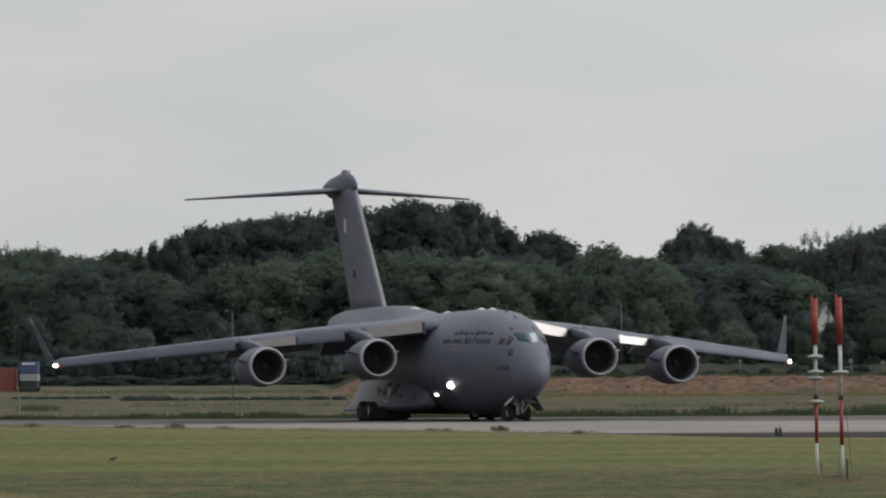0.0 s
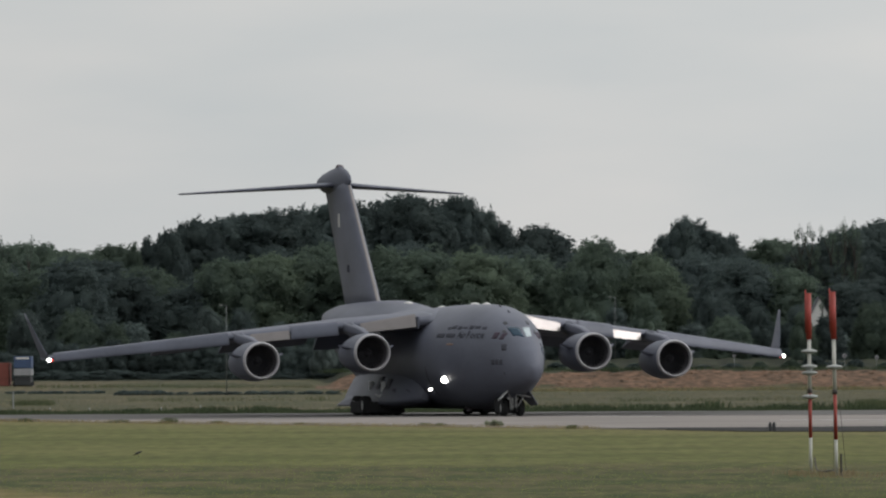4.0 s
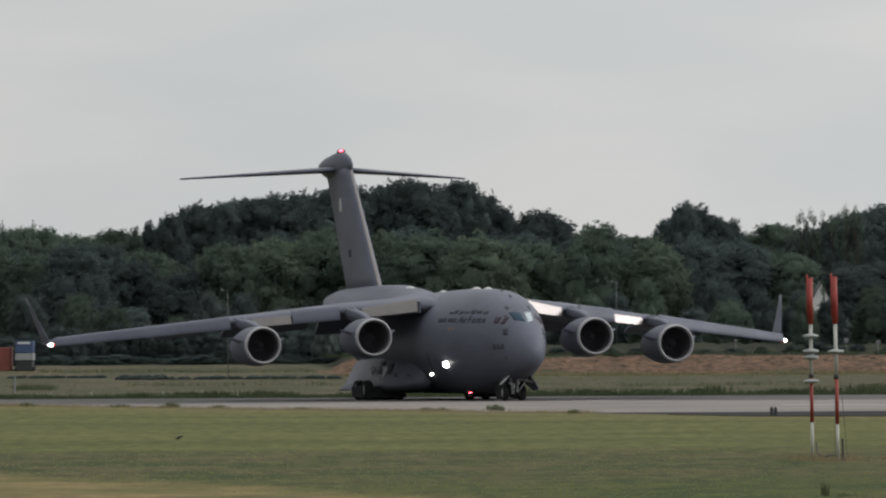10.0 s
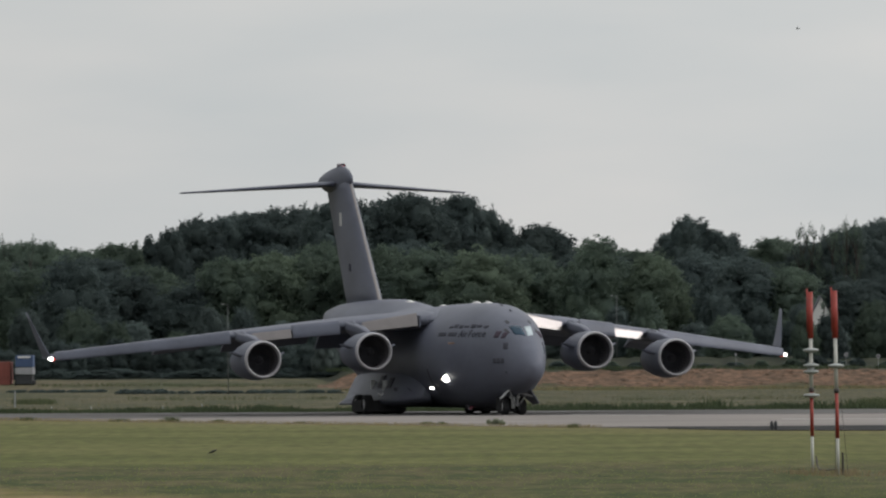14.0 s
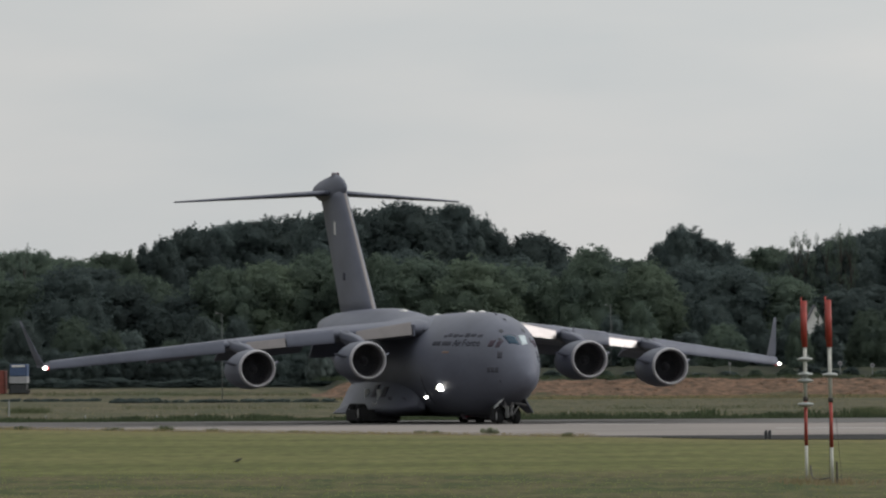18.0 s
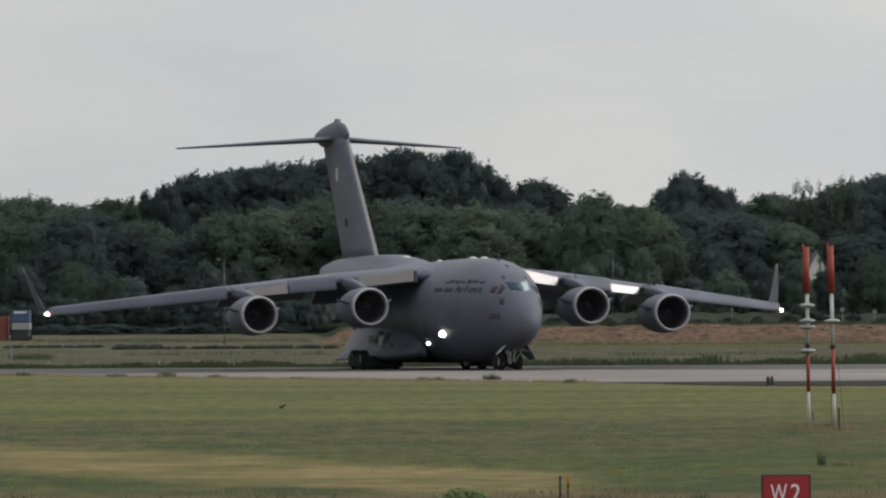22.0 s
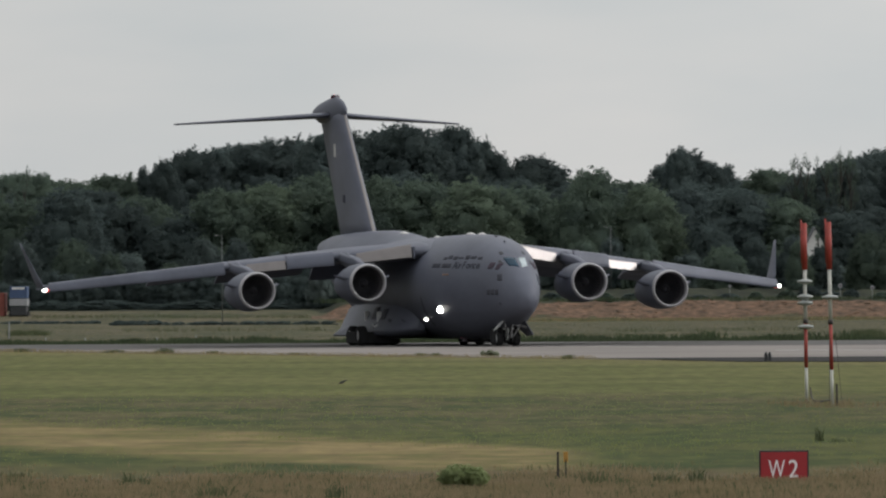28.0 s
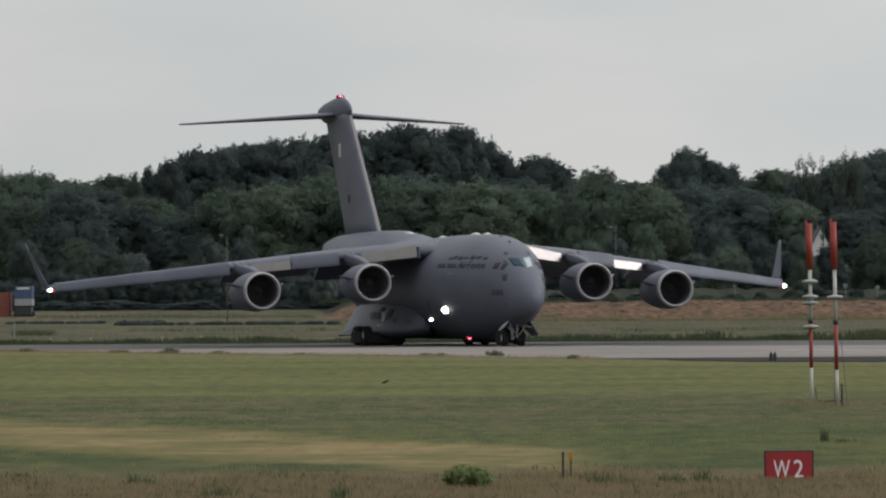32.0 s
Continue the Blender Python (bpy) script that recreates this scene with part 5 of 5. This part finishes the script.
    while x < -8:       # hedge along the left of the field
        plant(x, 1104 + rng.uniform(-2, 2), rng.uniform(3.0, 4.4), rng.uniform(0.5, 1.0), "bushy", M_LEAF_B, rng, name="bush", lift=0.4,
              label="low green bush at the edge of the field")
        plant(x + 0.8, 1124 + rng.uniform(-6, 6), rng.uniform(3.0, 4.4), rng.uniform(1.8, 4.2), "bushy", M_LEAF_B, rng, name="bush", lift=0.5,
              label="dark green bush at the foot of the wood")
        x += rng.uniform(1.8, 2.8)
    plant(38.0, 1122, 3.0, 5.2, "bushy", M_LEAF_A, rng, lift=0.6, label="young green tree before a white gable")
    plant(40.6, 1124, 4.4, 4.7, "bushy", M_LEAF_B, rng, lift=0.6, label="young dark green tree before a white gable")
    plant(40.3, 1127, 2.4, 6.6, "sparse", M_LEAF_A, rng, label="thin leafy branches before a white gable")
    x = -9.0
    while x < 64:       # scrub on top of the soil bank
        plant(x, 1083 + rng.uniform(-4, 6), rng.uniform(1.3, 2.6), rng.uniform(0.4, 1.1), "bushy", rng.choice((M_LEAF_A, M_LEAF_B, M_LEAF_B)), rng, name="bush", lift=0.2,
              label="low dark scrub on top of the soil bank")
        x += rng.uniform(1.8, 3.4)
    plant(-12.2, 1104, 3.0, 4.3, "bushy", M_LEAF_E, rng, name="bush", lift=0.8, label="pale grey-green bush before the wood")


build_wood()


# ---- grass and weeds ----
def tufts(name, label, rng, count, place, height, spread, mat, blades=7, kind="stuff", fat=1.0):
    verts, faces = [], []
    for _ in range(count):
        x, y = place(rng)
        for _ in range(blades):
            a = rng.uniform(0, 6.28)
            h = height * rng.uniform(0.4, 1.2)
            bx_, by_ = x + rng.gauss(0, spread), y + rng.gauss(0, spread)
            lean = Vector((rng.gauss(0, 0.28), rng.gauss(0, 0.28))) * h
            w = (0.006 + 0.018 * h) * fat
            dx, dy = math.cos(a) * w, math.sin(a) * w
            i = len(verts)
            verts += [(bx_ - dx, by_ - dy, -0.02), (bx_ + dx, by_ + dy, -0.02), (bx_ + lean.x * 0.4 + dx * 0.8, by_ + lean.y * 0.4 + dy * 0.8, h * 0.6),
                      (bx_ + lean.x * 0.4 - dx * 0.8, by_ + lean.y * 0.4 - dy * 0.8, h * 0.6), (bx_ + lean.x, by_ + lean.y, h)]
            faces += [(i, i + 1, i + 2, i + 3), (i + 3, i + 2, i + 4)]
    ob = piece(name, verts, faces, mat, smooth=False)
    return tagged(ob, label, "grass", kind=kind)


rng = random.Random(3)
def dry_place(r):
    while True:
        x, y = r.uniform(-11.5, 11.5), r.uniform(198, 256)
        edge = 238 + 16 * noise.noise((x * 0.25, y * 0.03, 1.7)) + 9 * noise.noise((x * 1.3, y * 0.1, 4.1))
        if r.random() < 1.0 / (1.0 + math.exp((y - edge) / 3.0)):
            return x, y


tufts("dry_grass", "tall dry brownish grass near the sign", rng, 17000, dry_place, 0.115, 0.34, M_TALL, 6)
tufts("green_grass", "green grass among the dry stalks", rng, 1500, dry_place, 0.15, 0.15, M_VERGE, 7)
tufts("sign_grass", "dry grass standing before the red sign", rng, 110, lambda r: (r.uniform(6.7, 8.2), 228.9 + r.gauss(0, 0.3)), 0.17, 0.12, M_TALL, 7)
tufts("mast_grass", "longer grass round the mast feet", rng, 80, lambda r: (13.3 + r.gauss(0, 0.8), 366 + r.uniform(-8, 6)), 0.22, 0.12, M_TALL, 7)
tufts("verge_grass", "rough green verge beyond the runway", rng, 5000,
      lambda r: (r.uniform(-42, 42), 724 + 16 * r.random() ** 2), 0.22, 0.35, M_CLUMP, 6, fat=2.0)
for k in range(60):     # darker clumps along the verge
    cx, cy = rng.uniform(-38, 44), 726 + rng.uniform(0, 14)
    tufts("verge_clump", "dark green grass clump on the verge", rng, 26, lambda r: (cx + r.gauss(0, 0.7), cy + r.gauss(0, 0.8)), rng.uniform(0.22, 0.5) + 0.25 * (cx > 4) * rng.random(), 0.25, M_CLUMP, 6, fat=3.0)
tufts("bank_grass", "ragged green grass on top of the soil bank", rng, 900, lambda r: (r.uniform(-12, 62), 1073.5 + abs(r.gauss(0, 3.5))), 0.45, 0.4, M_CLUMP, 7).location.z = 1.95
tufts("bank_foot_grass", "ragged grass at the foot of the soil bank", rng, 700, lambda r: (r.uniform(-10, 62), 1060.5 - abs(r.gauss(0, 6))), 0.35, 0.5, M_VERGE, 6)
tufts("bank_foot_straw", "dry straw-coloured grass at the foot of the soil bank", rng, 1100, lambda r: (r.uniform(-10, 62), 1063.5 - abs(r.gauss(0, 9))), 0.4, 0.6, M_STRAW, 6)
tufts("field_grass", "rough green grass across the field", rng, 2000, lambda r: (r.uniform(-46, 52), 740 + 320 * r.random() ** 1.3), 0.12, 1.1, M_VERGE, 6, fat=1.6)
tufts("field_straw", "dry straw-coloured grass across the field", rng, 900, lambda r: (r.uniform(-46, 52), 740 + 320 * r.random() ** 1.3), 0.12, 1.2, M_STRAW, 6, fat=1.6)


def meadow_place(lo, hi):
    def place(r):
        while True:
            y = r.uniform(lo, hi)
            x = r.uniform(-1, 1) * y * 0.045
            u = 3.5 * x + y + 10 * noise.noise((x * 0.3, y * 0.04, 5.5))
            if 240 < u < 282 and x < 3.5:
                continue        # the mown swath
            edge = min((y - lo) / 25.0, (hi - y) / 45.0)
            if 0.7 * noise.noise((x * 0.35, y * 0.03, 9.1)) + 0.5 * noise.noise((x * 1.4, y * 0.1, 2.1)) + r.uniform(-0.6, 0.6) > 0.6 - edge:
                return x, y
    return place


tufts("meadow_grass", "rough green meadow grass before the taxiway", rng, 1500, meadow_place(255, 440), 0.05, 0.7, M_MEADOW, 6, fat=1.6)
for cx, cy, n_, hh, wx in ((-32.6, 848, 110, 0.5, 1.3), (29.8, 736, 150, 0.7, 0.8), (-20.0, 1070, 260, 0.8, 7.0), (-34.0, 1074, 260, 0.9, 7.0), (8.0, 800, 60, 0.3, 6.0),
                           (22.0, 860, 80, 0.35, 8.0), (-18.0, 900, 80, 0.4, 9.0)):
    tufts("field_clump", "dark green growth in the field", rng, n_, lambda r: (cx + r.uniform(-wx, wx), cy + r.gauss(0, 2.0)), hh, 0.3, M_VERGE, 7)


def weed(x, y, w, h, label, n=420, mat=None):
    r = random.Random(int(x * 100 + y))
    blobs = [((r.gauss(0, w * 0.22), r.gauss(0, w * 0.15), h * r.uniform(0.3, 0.62)), (w * 0.24, w * 0.2, h * 0.36)) for _ in range(7)]
    v, f = leaf_cloud(r, blobs, n, 0.035 + 0.03 * w)
    t = thing("weed_bush", label, "bush", pose(x, y, 0), "weeds in the grass")
    piece("leaves", v, f, mat or M_WEED, t)
    bm = tube_bm(0.02, 0.01, -0.02, h * 0.5, 6)
    part("stem", bm, M_POST, t)


weed(0.40, 226, 1.1, 0.5, "low green bush in dry grass", 1600)
for x, y, w, h in ((-4.55, 216, 0.5, 0.36), (-6.7, 232, 0.22, 0.3), (-6.3, 229, 0.12, 0.26), (3.35, 229, 0.4, 0.36), (4.9, 230, 0.3, 0.3), (3.9, 228, 0.25, 0.24),
                   (5.6, 231, 0.3, 0.34), (10.3, 288, 0.12, 0.42), (10.7, 286, 0.3, 0.12), (-2.2, 214, 0.3, 0.34), (-9.5, 240, 0.4, 0.2)):
    tufts("weed_stalks", "thin green weed stalks in dry grass", rng, int(5 + 20 * w), lambda r: (x + r.gauss(0, w * 0.35), y + r.gauss(0, 0.3)), h * 0.9, 0.06, M_VERGE, 4, fat=1.6)
weed(2.9, 597, 0.7, 0.38, "pale grey-green weed clump at the pavement's edge", 700, M_WEEDGREY)
for x, y, w, h in ((-25.6, 657, 0.5, 0.3), (-16.3, 637, 0.5, 0.42), (-1.0, 603, 0.3, 0.25), (-0.2, 601, 0.25, 0.25), (7.0, 578, 0.25, 0.28),
                   (-19.6, 645, 0.5, 0.25), (-8.2, 618, 0.4, 0.2), (-13.4, 631, 0.35, 0.25)):
    tufts("edge_weeds", "dull green weeds at the pavement's edge", rng, 26, lambda r: (x + r.gauss(0, w * 0.5), y + r.gauss(0, 0.5)), h * 0.8, 0.1, M_VERGE, 6, fat=2.0)
tufts("pavement_edge_grass", "dry grass growing over the pavement's edge", rng, 900,
      lambda r: (lambda q: (float(np.interp(q, (0, 1), (-34, 8.4))) + r.gauss(0, 0.2), float(np.interp(q, (0, 0.15, 0.57, 1), (680, 664, 620, 577))) - abs(r.gauss(0, 3)) + 1))(r.random()),
      0.2, 0.3, M_STRAW, 6)


def hedge(x0, x1, y, h, label):
    r = random.Random(int(x1 * 10))
    n = int((x1 - x0) / 0.55)
    blobs = [((r.uniform(x0, x1), r.gauss(0, 0.4), h * r.uniform(0.4, 0.75)), (0.6, 0.5, h * r.uniform(0.3, 0.45))) for _ in range(n)]
    v, f = leaf_cloud(r, blobs, n * 110, 0.11)
    t = thing("hedge", label, "hedge", pose(0, y, 0), "low hedges")
    piece("leaves", v, f, M_LEAF_B, t)
    bm = box_bm(x1 - x0, 0.25, h * 0.3, ((x0 + x1) / 2, 0.2, h * 0.15), 0.05)
    part("hedge_core", bm, M_LEAF_B, t)


hedge(-31.0, -9.5, 1012, 0.34, "low dark clipped hedge along the field")
hedge(-46.0, -27.0, 1040, 0.35, "low dark hedge at the far side of the field")
for px, py in ((-25.5, 768), (-22.9, 770), (-20.4, 771), (-13.2, 772), (-18.0, 790), (-28.6, 775)):
    mk = thing("edge_marker", "small white runway edge marker in grass", "marker", pose(px, py, 0), "runway edge markers")
    part("base", tube_bm(0.05, 0.04, 0, 0.15, 10), M_GALV, mk)
    part("cap", tube_bm(0.055, 0.025, 0.15, 0.23, 10), M_CABWHITE, mk, "white cap")


# ---- birds ----
def build_bird(name, label, length):
    """A crow-like bird about its own length long, flying along +x."""
    b = thing(name, label, "bird")
    k = length
    prof = [(-0.28, 0.02), (-0.2, 0.06), (-0.05, 0.1), (0.1, 0.105), (0.22, 0.085), (0.3, 0.06), (0.36, 0.055), (0.42, 0.035), (0.44, 0.01)]
    v, f = loft(revolve([(a * k, r * k) for a, r in prof], 14))
    body = piece("body", v, f, M_BIRD, b)
    v, f = loft(revolve([(0.42 * k, 0.022 * k), (0.47 * k, 0.014 * k), (0.53 * k, 0.003 * k)], 8))
    piece("beak", v, f, M_BEAK, b)
    verts = [(-0.22 * k, -0.04 * k, 0), (-0.22 * k, 0.04 * k, 0), (-0.47 * k, 0.1 * k, 0), (-0.5 * k, 0, 0), (-0.47 * k, -0.1 * k, 0)]
    verts += [(a, c, -0.015 * k) for a, c, d in verts]
    piece("tail", verts, [(0, 1, 2, 3, 4), (9, 8, 7, 6, 5), (0, 5, 6, 1), (1, 6, 7, 2), (2, 7, 8, 3), (3, 8, 9, 4), (4, 9, 5, 0)], M_BIRD, b, smooth=False)
    return b


def bird_wing(b, k, side):
    outline = [(0.2, 0), (0.2, 0.3), (0.08, 0.6), (-0.1, 0.86), (-0.2, 0.88), (-0.22, 0.62), (-0.2, 0.32), (-0.16, 0)]
    verts = [(x * k, side * y * k, 0.012 * k) for x, y in outline] + [(x * k, side * y * k, -0.012 * k) for x, y in outline]
    n = len(outline)
    faces = [tuple(range(n)), tuple(range(2 * n - 1, n - 1, -1))] + [(i, n + i, n + (i + 1) % n, (i + 1) % n) for i in range(n)]
    return piece("wing", verts, faces, M_BIRD, b, smooth=False)


crow = build_bird("crow", "black crow flying low over the airfield", 0.52)
crow_wings = {side: bird_wing(crow, 0.52, side) for side in (1, -1)}
swallow = build_bird("small_bird", "small dark bird flying past high up", 0.22)
swallow_wings = {side: bird_wing(swallow, 0.2, side) for side in (1, -1)}
walker = build_bird("walking_bird", "dark bird walking on the mown grass", 0.48)
for side in (1, -1):
    v, f = loft([[(x * 0.42, side * y * 0.42, z * 0.42) for x, y, z in ring] for ring in
                 [[(0.2, 0.10, 0.03), (0.2, 0.11, -0.03), (-0.1, 0.12, -0.04), (-0.1, 0.11, 0.04)], [(-0.2, 0.09, 0.02), (-0.2, 0.10, -0.03), (-0.5, 0.05, -0.02), (-0.5, 0.04, 0.01)]]])
    piece("folded_wing", v, f, M_BIRD, walker)
    part("leg", tube_bm(0.008, 0.008, -0.16, 0.0, 6, (0, side * 0.025)), M_BEAK, walker)


def motions():
    # beacons: one turn in 1.3045 s; the cup faces the eye 0.79 s after the start
    for head in rotors:
        rows = []
        for i in range(161):
            t = min(32.0, i * 0.2)
            rows.append((t, pose(0, 0, 0.0, 0, 0, -15.56 + 360 * (t - 0.79) / 1.3045)))
        walk(head, rows)
    # the crow crosses from one side to the other
    rows = []
    for t, x, y, z in ((0.0, -278, 235, 24), (13.0, -62.4, 221, 12.6), (16.5, -4.27, 220, 9.29), (17.0, 4.03, 220, 8.66),
                       (18.0, 20.6, 220, 7.9), (24.0, 120, 225, 7), (32.0, 252, 240, 9)):
        rows.append((t, pose(x, y, z, 0, 3, 3)))
    walk(crow, rows)
    for wings_, hz in ((crow_wings, 3.0), (swallow_wings, 5.0)):
        for side, w in wings_.items():
            rows = []
            n = int(32 * hz * 4)
            for i in range(n + 1):
                t = 32.0 * i / n
                ang = -9 + 27 * math.sin(2 * math.pi * hz * (t - 16.583))
                rows.append((t, pose(0, 0, 0.03, side * ang, 0, 0)))
            walk(w, rows)
    rows = []
    for t, x, y, z in ((0.0, -225, 405, 60), (13.7, 7.6, 400, 16.9), (14.1, 15.2, 400, 16.18), (15.0, 30, 400, 15.5), (32.0, 320, 420, 30)):
        rows.append((t, pose(x, y, z, 0, 2, 0)))
    walk(swallow, rows)
    rows = []
    for t, x in ((0, -14.54), (1, -14.3), (2, -13.7), (2.5, -13.7), (4.5, -13.05), (5.5, -13.0), (6.0, -12.85), (7.0, -12.4), (8.0, -11.95), (9.0, -11.85), (10, -11.45),
                 (11, -10.95), (12, -10.6), (13, -10.2), (14.5, -9.9), (17, -9.1), (19, -8.15), (23, -6.37), (28, -4.1), (32, -2.5)):
        rows.append((t, pose((x + 0.3 * max(0, 1 - t / 29)) * 440 / 450, 440, 0.16, 0, -24, 8)))
    walk(walker, rows)


motions()
